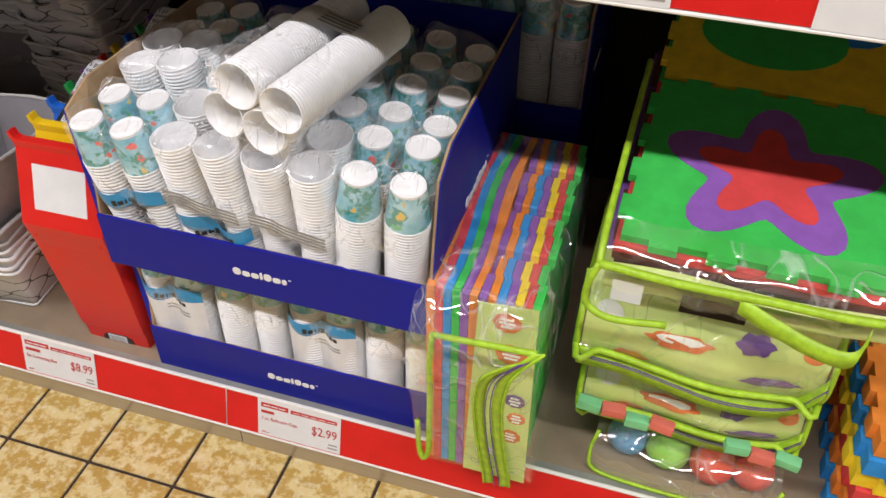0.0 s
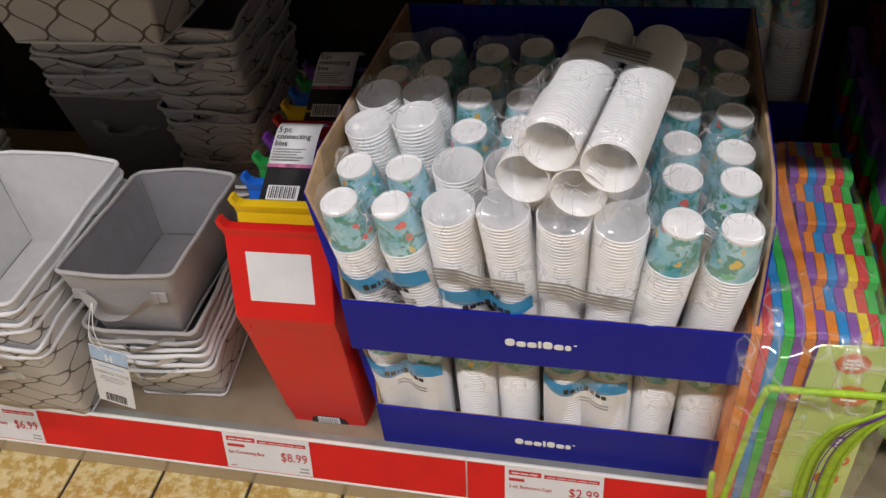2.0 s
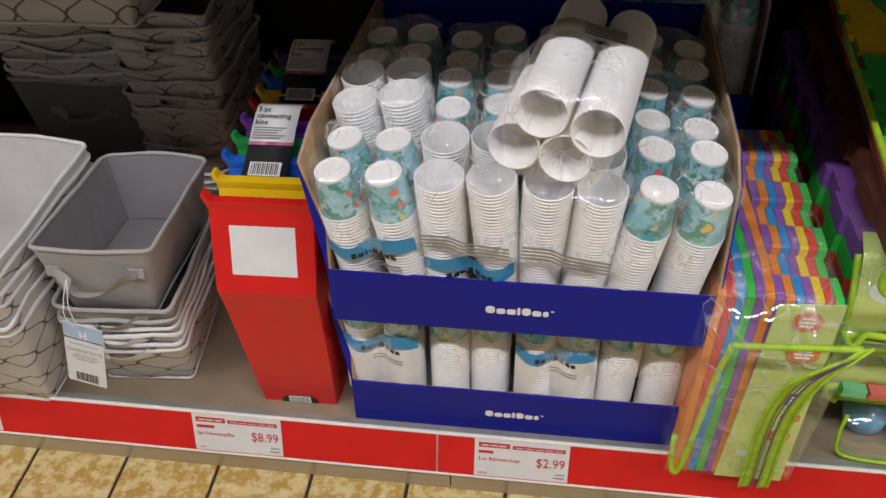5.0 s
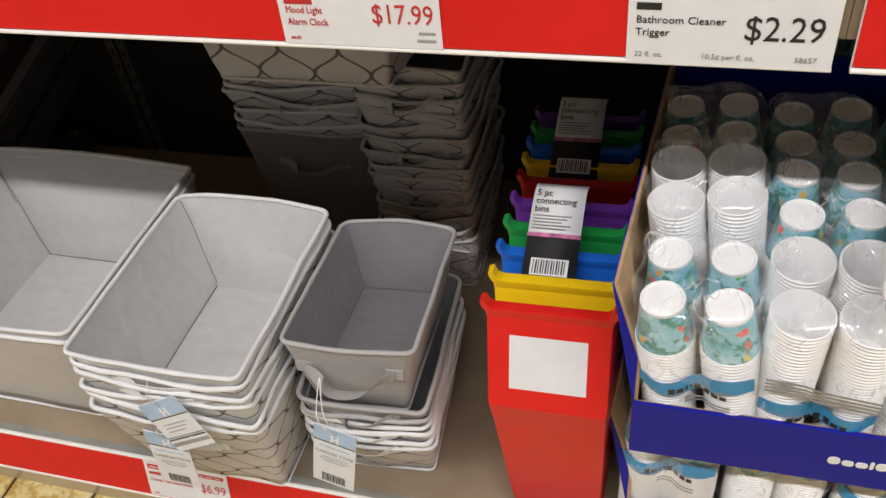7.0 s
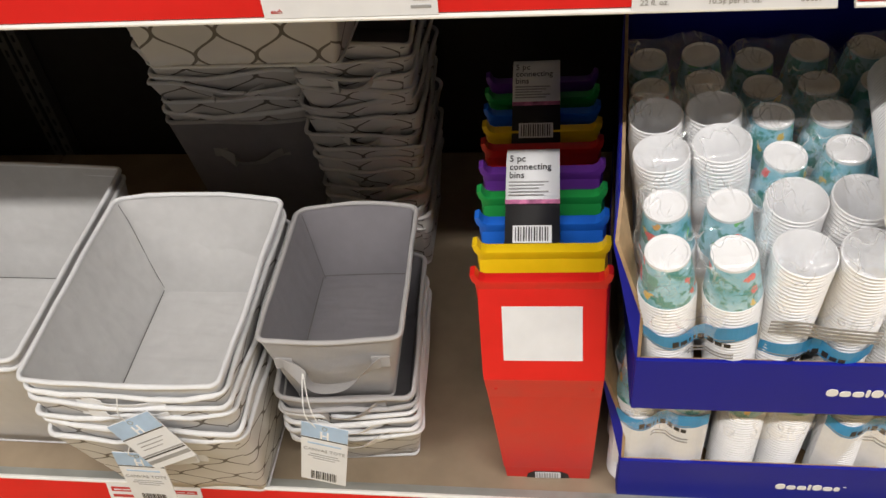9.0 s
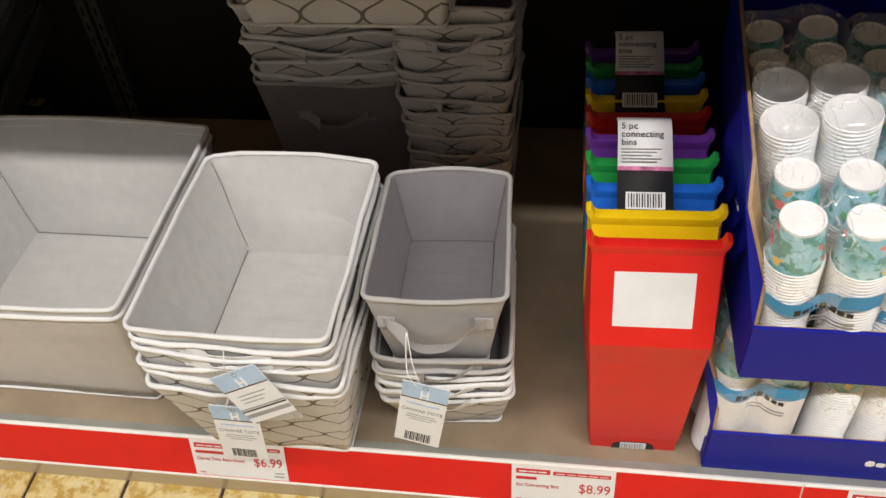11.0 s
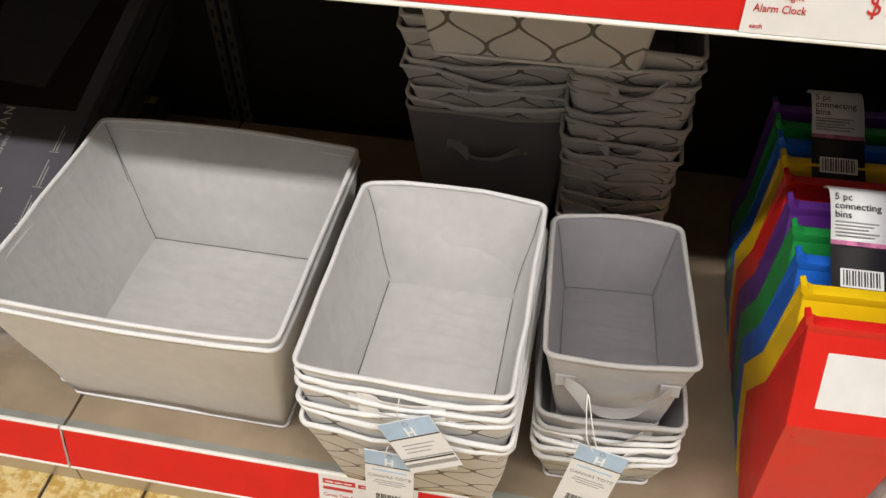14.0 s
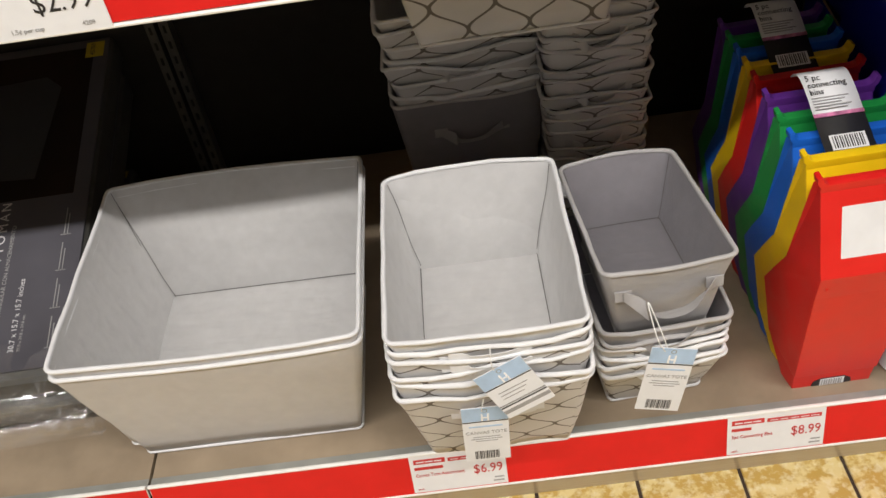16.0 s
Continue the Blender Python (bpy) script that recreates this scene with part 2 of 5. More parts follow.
M["mint"] = plain("mint_foam", (0.20, 0.60, 0.28), 0.7)
M["salmon"] = plain("salmon_foam", (0.72, 0.17, 0.12), 0.7)
M["ball_green"] = plain("green_ball_foam", (0.33, 0.68, 0.13), 0.55)
M["ball_blue"] = plain("blue_ball_foam", (0.12, 0.33, 0.62), 0.55)
M["ball_red"] = plain("red_ball_foam", (0.72, 0.09, 0.06), 0.55)


# ---- building helpers ----
def thing(name, m, label, category, group="", kind=""):
    ob = new(name)
    ob.empty_display_size = 0.05
    ob.matrix_world = m
    return tagged(ob, label, category, group, kind)


def mesh_of(bm, name, mat, smooth=False):
    me = bpy.data.meshes.new(name)
    bmesh.ops.recalc_face_normals(bm, faces=bm.faces[:])
    bm.to_mesh(me)
    bm.free()
    if mat:
        me.materials.append(mat)
    if smooth:
        me.shade_smooth()
        if smooth != "all":
            me.set_sharp_from_angle(angle=radians(40))
    return me


def part(name, bm, mat, parent, label="", smooth=False, m=None):
    """Links a bmesh (or a mesh) as one object under a thing or a part."""
    me = bm if isinstance(bm, bpy.types.Mesh) else mesh_of(bm, name, mat, smooth)
    ob = new(name, me)
    ob.parent = parent
    if m is not None:
        ob.matrix_local = m
    return tagged(ob, label)


def box(x0, x1, y0, y1, z0, z1, bevel=0.0, bm=None, seg=2):
    bm = bm or bmesh.new()
    made = bmesh.ops.create_cube(bm, size=1.0, matrix=Matrix.LocRotScale(((x0 + x1) / 2, (y0 + y1) / 2, (z0 + z1) / 2), None, (x1 - x0, y1 - y0, z1 - z0)))
    if bevel:
        edges = list({e for v in made["verts"] for e in v.link_edges})
        bmesh.ops.bevel(bm, geom=edges, offset=bevel, segments=seg, affect="EDGES", profile=0.7)
    return bm


def prism(points, axis, a, b, bevel=0.0):
    """A polygon of (p, q) pushed along an axis from a to b."""
    def at(p, q, c):
        return {"x": (c, p, q), "y": (p, c, q), "z": (p, q, c)}[axis]
    bm = bmesh.new()
    low = [bm.verts.new(at(p, q, a)) for p, q in points]
    high = [bm.verts.new(at(p, q, b)) for p, q in points]
    bm.faces.new(low)
    bm.faces.new(high)
    n = len(points)
    for i in range(n):
        bm.faces.new((low[i], low[(i + 1) % n], high[(i + 1) % n], high[i]))
    bmesh.ops.recalc_face_normals(bm, faces=bm.faces[:])
    if bevel:
        bmesh.ops.bevel(bm, geom=bm.edges[:], offset=bevel, segments=2, affect="EDGES", profile=0.7)
    return bm


def rounded(w, d, r, seg=4):
    """Points of a rounded rectangle, counter-clockwise, with long sides split."""
    pts = []
    for cx, cy, a0 in ((w / 2 - r, -d / 2 + r, -90), (w / 2 - r, d / 2 - r, 0), (-w / 2 + r, d / 2 - r, 90), (-w / 2 + r, -d / 2 + r, 180)):
        arc = [(cx + r * math.cos(radians(a0 + 90 * i / seg)), cy + r * math.sin(radians(a0 + 90 * i / seg))) for i in range(seg + 1)]
        if pts:
            p, q = pts[-1], arc[0]
            pts += [(p[0] + (q[0] - p[0]) * k / 6, p[1] + (q[1] - p[1]) * k / 6) for k in range(1, 6)]
        pts += arc
    p, q = pts[-1], pts[0]
    pts += [(p[0] + (q[0] - p[0]) * k / 6, p[1] + (q[1] - p[1]) * k / 6) for k in range(1, 6)]
    return pts


def loft(rings, close_first=False, close_last=False, uv=False, cyclic=True):
    """Skins rings of equal count. uv: metres round and up."""
    bm = bmesh.new()
    rows = [[bm.verts.new(p) for p in ring] for ring in rings]
    layer = bm.loops.layers.uv.new("UVMap") if uv else None
    n = len(rows[0])
    along = [0.0]
    for i in range(n):
        along.append(along[-1] + (Vector(rings[0][(i + 1) % n]) - Vector(rings[0][i])).length)
    up = 0.0
    for r in range(len(rows) - 1):
        rise = (Vector(rings[r + 1][0]) - Vector(rings[r][0])).length
        for i in range(n if cyclic else n - 1):
            j = (i + 1) % n
            f = bm.faces.new((rows[r][i], rows[r][j], rows[r + 1][j], rows[r + 1][i]))
            if uv:
                for loop, c in zip(f.loops, ((along[i], up), (along[i + 1], up), (along[i + 1], up + rise), (along[i], up + rise))):
                    loop[layer].uv = c
        up += rise
    if close_first:
        bm.faces.new(rows[0][::-1])
    if close_last:
        bm.faces.new(rows[-1])
    return bm


def tube(points, radius, sides=8, closed=False):
    """A round cord along points."""
    pts = [Vector(p) for p in points]
    rings = []
    n = len(pts)
    for i, p in enumerate(pts):
        a = pts[(i - 1) % n] if closed or i else p
        b = pts[(i + 1) % n] if closed or i < n - 1 else p
        way = (b - a).normalized()
        side = way.cross(Vector((0.13, 0.21, 0.97))).normalized()
        over = side.cross(way)
        rings.append([tuple(p + radius * (side * math.cos(TAU * k / sides) + over * math.sin(TAU * k / sides))) for k in range(sides)])
    if closed:
        rings.append(rings[0])
        return loft(rings)
    return loft(rings, True, True)


def ribbon(points, across, thick=0.0008):
    """A flat band along points, as wide as the vector across."""
    a = Vector(across) / 2
    rings = []
    pts = [Vector(p) for p in points]
    for i, p in enumerate(pts):
        way = (pts[min(i + 1, len(pts) - 1)] - pts[max(i - 1, 0)]).normalized()
        n = way.cross(a).normalized() * thick
        rings.append([tuple(p - a), tuple(p + a), tuple(p + a + n), tuple(p - a + n)])
    return loft(rings, True, True)


def smooth_path(points, steps=6):
    """Catmull-Rom through the points."""
    p = [Vector(q) for q in points]
    p = [2 * p[0] - p[1]] + p + [2 * p[-1] - p[-2]]
    out = []
    for i in range(1, len(p) - 2):
        for k in range(steps):
            t = k / steps
            out.append(0.5 * (2 * p[i] + (p[i + 1] - p[i - 1]) * t + (2 * p[i - 1] - 5 * p[i] + 4 * p[i + 1] - p[i + 2]) * t * t + (3 * p[i] - p[i - 1] - 3 * p[i + 1] + p[i + 2]) * t ** 3))
    return out + [p[-2]]


def revolve(profile, seg=24):
    """A turned mesh from (radius, height) pairs."""
    rings = [[(r * math.cos(TAU * k / seg), r * math.sin(TAU * k / seg), z) for k in range(seg)] for r, z in profile]
    return loft(rings, profile[0][0] > 0, profile[-1][0] > 0)


def text_mesh(body, size, mat, align="LEFT", space=1.0):
    curve = bpy.data.curves.new("lettering", "FONT")
    curve.body, curve.size, curve.align_x, curve.extrude, curve.resolution_u = body, size, align, 0.0002, 2
    curve.space_character = space
    ob = new("lettering", curve)
    bpy.context.view_layer.update()
    me = bpy.data.meshes.new_from_object(ob.evaluated_get(bpy.context.evaluated_depsgraph_get()))
    bpy.data.objects.remove(ob)
    bpy.data.curves.remove(curve)
    me.materials.clear()
    me.materials.append(mat)
    return me


def lettering(body, size, mat, parent, x, y, z=0.0008, align="LEFT", m=None, space=1.0):
    return part("lettering", text_mesh(body, size, mat, align, space), None, parent, m=(m or Matrix()) @ pose(x, y, z))


def bar(x0, x1, y0, y1, mat, parent, z=0.0007, name="print_bar", m=None):
    return part(name, box(x0, x1, y0, y1, z - 0.0004, z + 0.0002), mat, parent, m=m)




def rumple(bm, amount, scale, seed=0.0, axes=(1, 1, 1)):
    for v in bm.verts:
        n = noise.noise_vector(v.co * scale + Vector((seed, seed * 1.7, seed * 0.3)))
        v.co += Vector((n.x * axes[0], n.y * axes[1], n.z * axes[2])) * amount
    return bm

# ---- structure ----
DECK, BACK = 0.11, 0.77
SEAMS = [-2.062, -0.843, 0.377, 1.597, 2.816]

floor = new("floor", mesh_of(box(-6, 6, -2.62, 1.0, -0.05, -0.003), "floor", M["grout"]))
tagged(floor, "cream and gold marbled square floor tiles with dark grout", "floor", kind="structure")
ceiling = new("ceiling", mesh_of(box(-6, 6, -2.62, 1.0, CEILING, CEILING + 0.1), "ceiling", M["ceiling"]))
tagged(ceiling, "plain white store ceiling", "ceiling", kind="structure")
for name, b in (("wall_north", (-6, 6, 0.9, 1.0, -0.05, CEILING)), ("wall_south", (-6, 6, -2.62, -2.5, -0.05, CEILING)),
                ("wall_east", (6, 6.1, -2.62, 1.0, -0.05, CEILING)), ("wall_west", (-6.1, -6, -2.62, 1.0, -0.05, CEILING))):
    tagged(new(name, mesh_of(box(*b), name, M["wall"])), "plain store wall", "wall", kind="structure")

fixture = thing("ceiling_light", pose(0.2, STRIP_Y, STRIP_Z), "long white fluorescent strip light under the ceiling", "ceiling light")
part("housing", box(-4.5, 4.5, -0.09, 0.09, 0.004, 0.07, 0.004), M["rail_white"], fixture)
part("diffuser", box(-4.5, 4.5, -0.042, 0.042, -0.006, 0.003, 0.001), M["diffuser"], fixture)
for x in (-3, 0, 3):
    part("hanger", tube([(x, 0, 0.07), (x, 0, CEILING - STRIP_Z)], 0.004), M["steel"], fixture)

# gondola shelving: base decks, upper shelves, back panel and uprights
gondola = thing("gondola_shelving", pose(0, 0, 0), "beige metal store shelving with red price channels", "shelving")
part("back_panel", box(-4.0, 4.0, BACK, BACK + 0.02, 0.0, 1.9), M["panel"], gondola, "back panel, near-black to carry the shelf's shade")
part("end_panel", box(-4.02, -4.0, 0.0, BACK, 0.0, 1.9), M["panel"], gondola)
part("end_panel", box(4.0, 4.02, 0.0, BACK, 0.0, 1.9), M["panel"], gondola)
part("kick_plate", box(-4.0, -0.8405, -0.016, -0.008, 0.0, 0.046, 0.001), M["kick"], gondola, "glossy tan kick plate")
part("kick_plate", box(-0.8385, 0.3960, -0.0155, -0.008, 0.0, 0.046, 0.001), M["kick"], gondola, "glossy tan kick plate")
part("kick_plate", box(0.3980, 4.0, -0.016, -0.008, 0.0, 0.046, 0.001), M["kick"], gondola, "glossy tan kick plate")
for x in SEAMS:
    for dx in (-0.022, 0.004):
        post = part("upright", box(x + dx, x + dx + 0.018, BACK - 0.03, BACK - 0.001, 0.0, 1.9, 0.002), M["post"], gondola, "slotted grey upright")
        for k in range(40):
            part("slot", box(x + dx + 0.0065, x + dx + 0.0115, BACK - 0.0306, BACK - 0.0296, 0.12 + k * 0.032, 0.135 + k * 0.032), M["slot"], post)


def price_rail(name, x0, x1, y_top, z_top, bottom_y, tall=0.075):
    """A sloping price channel: backing, red paper insert and clear white lips."""
    rail = part(name, prism([(y_top + 0.004, z_top), (bottom_y + 0.004, z_top - tall), (bottom_y + 0.0015, z_top - tall), (y_top + 0.0015, z_top)], "x", x0, x1), M["rail_white"], gondola, "white plastic price rail with a red insert")
    part("insert", prism([(y_top + 0.001, z_top - 0.004), (bottom_y + 0.0008, z_top - tall + 0.004), (bottom_y - 0.0004, z_top - tall + 0.004), (y_top - 0.0002, z_top - 0.004)], "x", x0 + 0.001, x1 - 0.001), M["red"], rail, "red paper insert")
    part("lip", tube([(x0, y_top, z_top), (x1, y_top, z_top)], 0.0028), M["rail_white"], rail)
    part("lip", tube([(x0, bottom_y, z_top - tall + 0.0005), (x1, bottom_y, z_top - tall + 0.0005)], 0.0022), M["rail_white"], rail)
    return rail


for x0, x1 in zip(SEAMS, SEAMS[1:]):
    a, b = x0 + (0.0003 if x0 > 0 else 0.002), x1 - (0.0003 if x1 > 0 else 0.002)
    base = part("base_deck", prism([(0.0045, DECK - 0.02), (0.0045, DECK - 0.0005), (0.010, DECK), (BACK - 0.032, DECK), (BACK - 0.032, DECK - 0.02)], "x", a + 0.0005, b - 0.0005), M["deck"], gondola, "brown painted base shelf")
    part("edge_strip", box(a, b, 0.005, 0.019, DECK, DECK + 0.0012), M["steel"], base, "worn bare steel front edge")
    price_rail("price_rail", a, b, 0.0, 0.1175, -0.019)
    part("upper_shelf", prism([(0.034, 0.842), (0.034, 0.893), (0.048, 0.896), (0.60, 0.896), (0.60, 0.872), (0.05, 0.872), (0.045, 0.842)], "x", a, b), M["deck"], gondola, "beige painted upper shelf")
    price_rail("price_rail", a + 0.006, b - 0.006, 0.028, 0.882, 0.025, 0.061)
    for e in (a + 0.004, b - 0.007):
        part("bracket", prism([(0.06, 0.872), (BACK - 0.03, 0.872), (BACK - 0.03, 0.74)], "x", e, e + 0.003), M["deck"], gondola)


# ---- price tags ----
def sign_pose(x, top_y, top_z, slope):
    """A frame at a rail's upper left corner: x along it, y up its face."""
    return Matrix.Translation((x, top_y, top_z)) @ pose(0, 0, 0, slope)


SLOPE, STEEP = math.degrees(math.atan2(0.075, 0.019)), math.degrees(math.atan2(0.075, 0.003))


def special_tag(x, top, width, price, brand_w, lines, foot=(), group="price tags"):
    """A white card with a red header, red words and a red price."""
    t = thing("price_tag", sign_pose(x, top[0] - 0.0012, top[1], SLOPE if top[1] < 0.5 else STEEP), "white shelf price tag with red header and red price", "price tag", group)
    h = 0.070
    high = top[1] > 0.5
    part("card", box(0, width, -h, -0.0135 if high else 0, -0.0006, 0.0004), M["card"], t)
    k = width / 0.139
    d = 0.0105 if high else 0.0
    bar(0.006 * k, 0.052 * k, -0.0150 - d, -0.0065 - d, M["ink_red"], t, name="header")
    bar(0.056 * k, 0.133 * k, -0.0150 - d, -0.0085 - d, M["ink_red"], t, name="header")
    for i in range(3):
        bar((0.010 + i * 0.013) * k, (0.021 + i * 0.013) * k, -0.0120 - d, -0.0100 - d, M["card"], t, z=0.0010, name="logo")
    for i in range(5):
        bar((0.060 + i * 0.0145) * k, (0.0715 + i * 0.0145) * k, -0.0124 - d, -0.0113 - d, M["card"], t, z=0.0010)
    if brand_w:
        bar(0.006 * k, 0.006 * k + brand_w, -0.0262 - d * 0.75, -0.0212 - d * 0.75, M["ink_red"], t, name="logo")
    for i, line in enumerate(lines):
        lettering(line, 0.0088, M["ink_red"], t, 0, 0, m=pose(0.006 * k, 0, 0) @ Matrix.Diagonal((0.80, 1, 1, 1)) @ pose(0, -0.0395 - 0.0105 * i - (0.0025 if high else 0), 0))
    lettering(price, 0.0240, M["ink_red"], t, 0, 0, align="RIGHT", m=pose(0.134 * k, -0.0445 - (0.004 if top[1] > 0.5 else 0), 0) @ Matrix.Diagonal((0.80, 1, 1, 1)))
    for i, line in enumerate(foot):
        lettering(line, 0.0052, M["ink_red"], t, 0.006 * k, -0.0655)
    bar(0.120 * k, 0.134 * k, -0.0575, -0.0550, M["ink_grey"], t)
    bar(0.118 * k, 0.134 * k, -0.0640, -0.0615, M["ink_grey"], t)
    return t


def plain_tag(x, top, width, price, brand_w, lines, foot):
    """A white card with black words, a black strip above and a black price."""
    t = thing("price_tag", sign_pose(x, top[0] - 0.0012, top[1], STEEP), "white shelf price tag with black words and price", "price tag", "price tags")
    part("card", box(0, width, -0.073, -0.0110, -0.0006, 0.0004), M["card"], t)
    bar(0.005, 0.102, -0.0185, -0.0110, M["ink_black"], t, name="header")
    lettering("SPECIAL BUY-WHILE SUPPLIES LAST", 0.0056, M["ink_white"], t, 0.007, -0.0168, z=0.0011)
    if brand_w:
        bar(0.006, 0.006 + brand_w, -0.0290, -0.0235, M["ink_black"], t, name="logo")
    for i, line in enumerate(lines):
        lettering(line, 0.0085, M["ink_black"], t, 0.006, -0.0395 - 0.0100 * i)
    lettering(price, 0.0275, M["ink_black"], t, 0, 0, align="RIGHT", m=pose(width - 0.008, -0.0505, 0) @ Matrix.Diagonal((0.90, 1, 1, 1)))
    for body, at in zip(foot, (0.006, 0.055, width - 0.026)):
        lettering(body, 0.0062, M["ink_grey"], t, at, -0.0670)
    return t


LOW, HIGH = (-0.0005, 0.1155), (0.0275, 0.894)
special_tag(-0.459, LOW, 0.139, "$6.99", 0.042, ["Canvas Tote Assortment"], ["each"])
special_tag(0.0, LOW, 0.139, "$8.99", 0.028, ["5pc Connecting Bins"], ["each"])
special_tag(0.433, LOW, 0.139, "$2.99", 0.022, ["3 oz. Bathroom Cups"], ["200 ct"])
special_tag(-0.062, HIGH, 0.139, "$17.99", 0.025, ["Mood Light", "Alarm Clock"], ["each"])
special_tag(0.792, HIGH, 0.142, "$4.99", 0.0, ["Girls'", "Accessories"], ["each"])
special_tag(1.056, HIGH, 0.142, "", 0.05, [], [])
plain_tag(0.223, HIGH, 0.147, "$2.29", 0.018, ["Bathroom Cleaner", "Trigger"], ("22 fl. oz.", "10.5¢ per fl. oz.", "58657"))
plain_tag(0.532, HIGH, 0.147, "$1.97", 0.018, ["Toilet Bowl", "Cleaner"], ("24 fl. oz.", "8.3¢ per fl. oz.", "58656"))
plain_tag(-0.768, HIGH, 0.147, "$2.99", 0.018, [], ("", "1.5¢ per cup", "4209"))


# ---- canvas totes ----
def tote(name, m, size_top, size_foot, height, inner, outer, edge, label, group, handle=None, seed=1.0, wall=0.0022, shift=(0.0, 0.0), crumple=0.0028, sway=(1, 1, 1), lift=0.006):
    """An open canvas tote: body with walls and floor, piped rim, foot piping and a front strap."""
    t = thing(name, m, label, "storage tote", group)
    r = 0.013

    def ring(k, inset, z, bow=0.0):
        w = size_foot[0] + (size_top[0] - size_foot[0]) * k - 2 * inset
        d = size_foot[1] + (size_top[1] - size_foot[1]) * k - 2 * inset
        pts = []
        for x, y in rounded(w, d, max(0.004, (0.007 + (r - 0.007) * k) - inset)):
            fx, fy = 2 * x / w, 2 * y / d
            out = 0.006 * k * (1 - min(1, fx * fx)) * (1 if abs(fy) > 0.8 else 0)
            pts.append((x + shift[0] * (1 - k), y + shift[1] * (1 - k) + math.copysign(out, y), z + bow * (0.004 * (1 - fx * fx)) * (1 if fy > 0.8 else 0)))
        return pts

    steps = 7
    outside = [ring(i / steps, 0.0, height * i / steps, i / steps) for i in range(steps + 1)]
    base = lift / height
    inside = [ring(base + (1 - base) * i / steps, wall, lift + (height - lift) * i / steps, i / steps) for i in range(steps + 1)]
    shell = rumple(loft(outside, True, False, uv=True), crumple, 14.0, seed, sway)
    part("body", shell, outer, t, smooth="all")
    part("lining", rumple(loft(inside, True, False, uv=True), crumple, 14.0, seed, sway), inner, t, "smooth lining with stitched corners", smooth=True)
    top = [(x, y, z) for x, y, z in ring(1, wall / 2, height, 1)]
    part("rim", rumple(rumple(tube(top, 0.0033, 8, True), crumple, 14.0, seed, sway), 0.0009, 130.0, seed), edge, t, "piped rim", smooth="all")
    foot = ring(0, -0.0005, 0.003)
    part("foot_piping", tube(foot, 0.0026, 6, True), edge, t, smooth="all")
    low = ring(base, wall + 0.0012, lift + 0.0010)
    part("floor_seam", tube(low, 0.0006, 5, True), M["seam"], t)
    for sx in (-1, 1):
        pts = []
        for i in range(steps + 1):
            k = base + (1 - base) * i / steps
            w = size_foot[0] + (size_top[0] - size_foot[0]) * k - 2 * wall
            d = size_foot[1] + (size_top[1] - size_foot[1]) * k - 2 * wall
            c = (0.007 + (r - 0.007) * k) * 0.28
            pts.append((sx * (w / 2 - c - 0.001) + shift[0] * (1 - k), d / 2 - c - 0.001 + shift[1] * (1 - k), height * k + 0.001 - 0.005 * k))
        part("corner_seam", rumple(tube(pts, 0.0005, 5), crumple, 14.0, seed, sway), M["seam"], t)
    if handle:
        mat, z0, half, sag = handle
        yf = -(size_foot[1] + (size_top[1] - size_foot[1]) * z0 / height) / 2 - 0.004
        for sx in (-1, 1):
            part("handle_patch", box(sx * half - 0.011, sx * half + 0.011, yf - 0.0006, yf + 0.002, z0 - 0.007, z0 + 0.009, 0.0005), mat, t)
        out = min(1.0, sag / 0.02)
        pts = smooth_path([(-half, yf - 0.002, z0 + 0.003), (-half * 0.7, yf - 0.002 - 0.006 * out, z0 - sag * 0.4), (-half * 0.35, yf - 0.002 - 0.016 * out, z0 - sag), (half * 0.3, yf - 0.002 - 0.018 * out, z0 - sag * 0.8), (half * 0.75, yf - 0.002 - 0.008 * out, z0 - sag * 0.1), (half, yf - 0.002, z0 + 0.002)])
        rings = []
        for q, p in enumerate(pts):
            u = q / (len(pts) - 1)
            wide = 0.0075 + 0.0060 * out * math.sin(math.pi * u)
            turn = 1.15 * out * math.sin(math.pi * u) * (1 if u > 0.3 else -0.6)
            across = Vector((0, -math.sin(turn) * wide, math.cos(turn) * wide))
            rings.append([tuple(p - across), tuple(p + across), tuple(p + across + Vector((0, -0.0012, 0))), tuple(p - across + Vector((0, -0.0012, 0)))])
        bm = loft(rings, True, True)
        part("strap", bm, mat, t, "limp cloth carrying strap", smooth=True)
    return t


# two large plain totes, one inside the other
for dz, sc, foot_w, sx in ((0.0, 1.006, 0.328, -0.006), (0.026, 1.0, 0.342, -0.013)):
    tote("large_canvas_tote", pose(-0.683, 0.195, DECK + 0.0015 + dz, 0, 0, -0.4), (0.404 * sc, 0.364 * sc), (foot_w, 0.300), 0.249 - dz * 0.38,
         M["grey_cloth"], M["outer_cloth"], M["piping"], "large light grey canvas tote with white piping, nested on the deck", "large totes", seed=2.0 + dz, shift=(sx, 0.018))

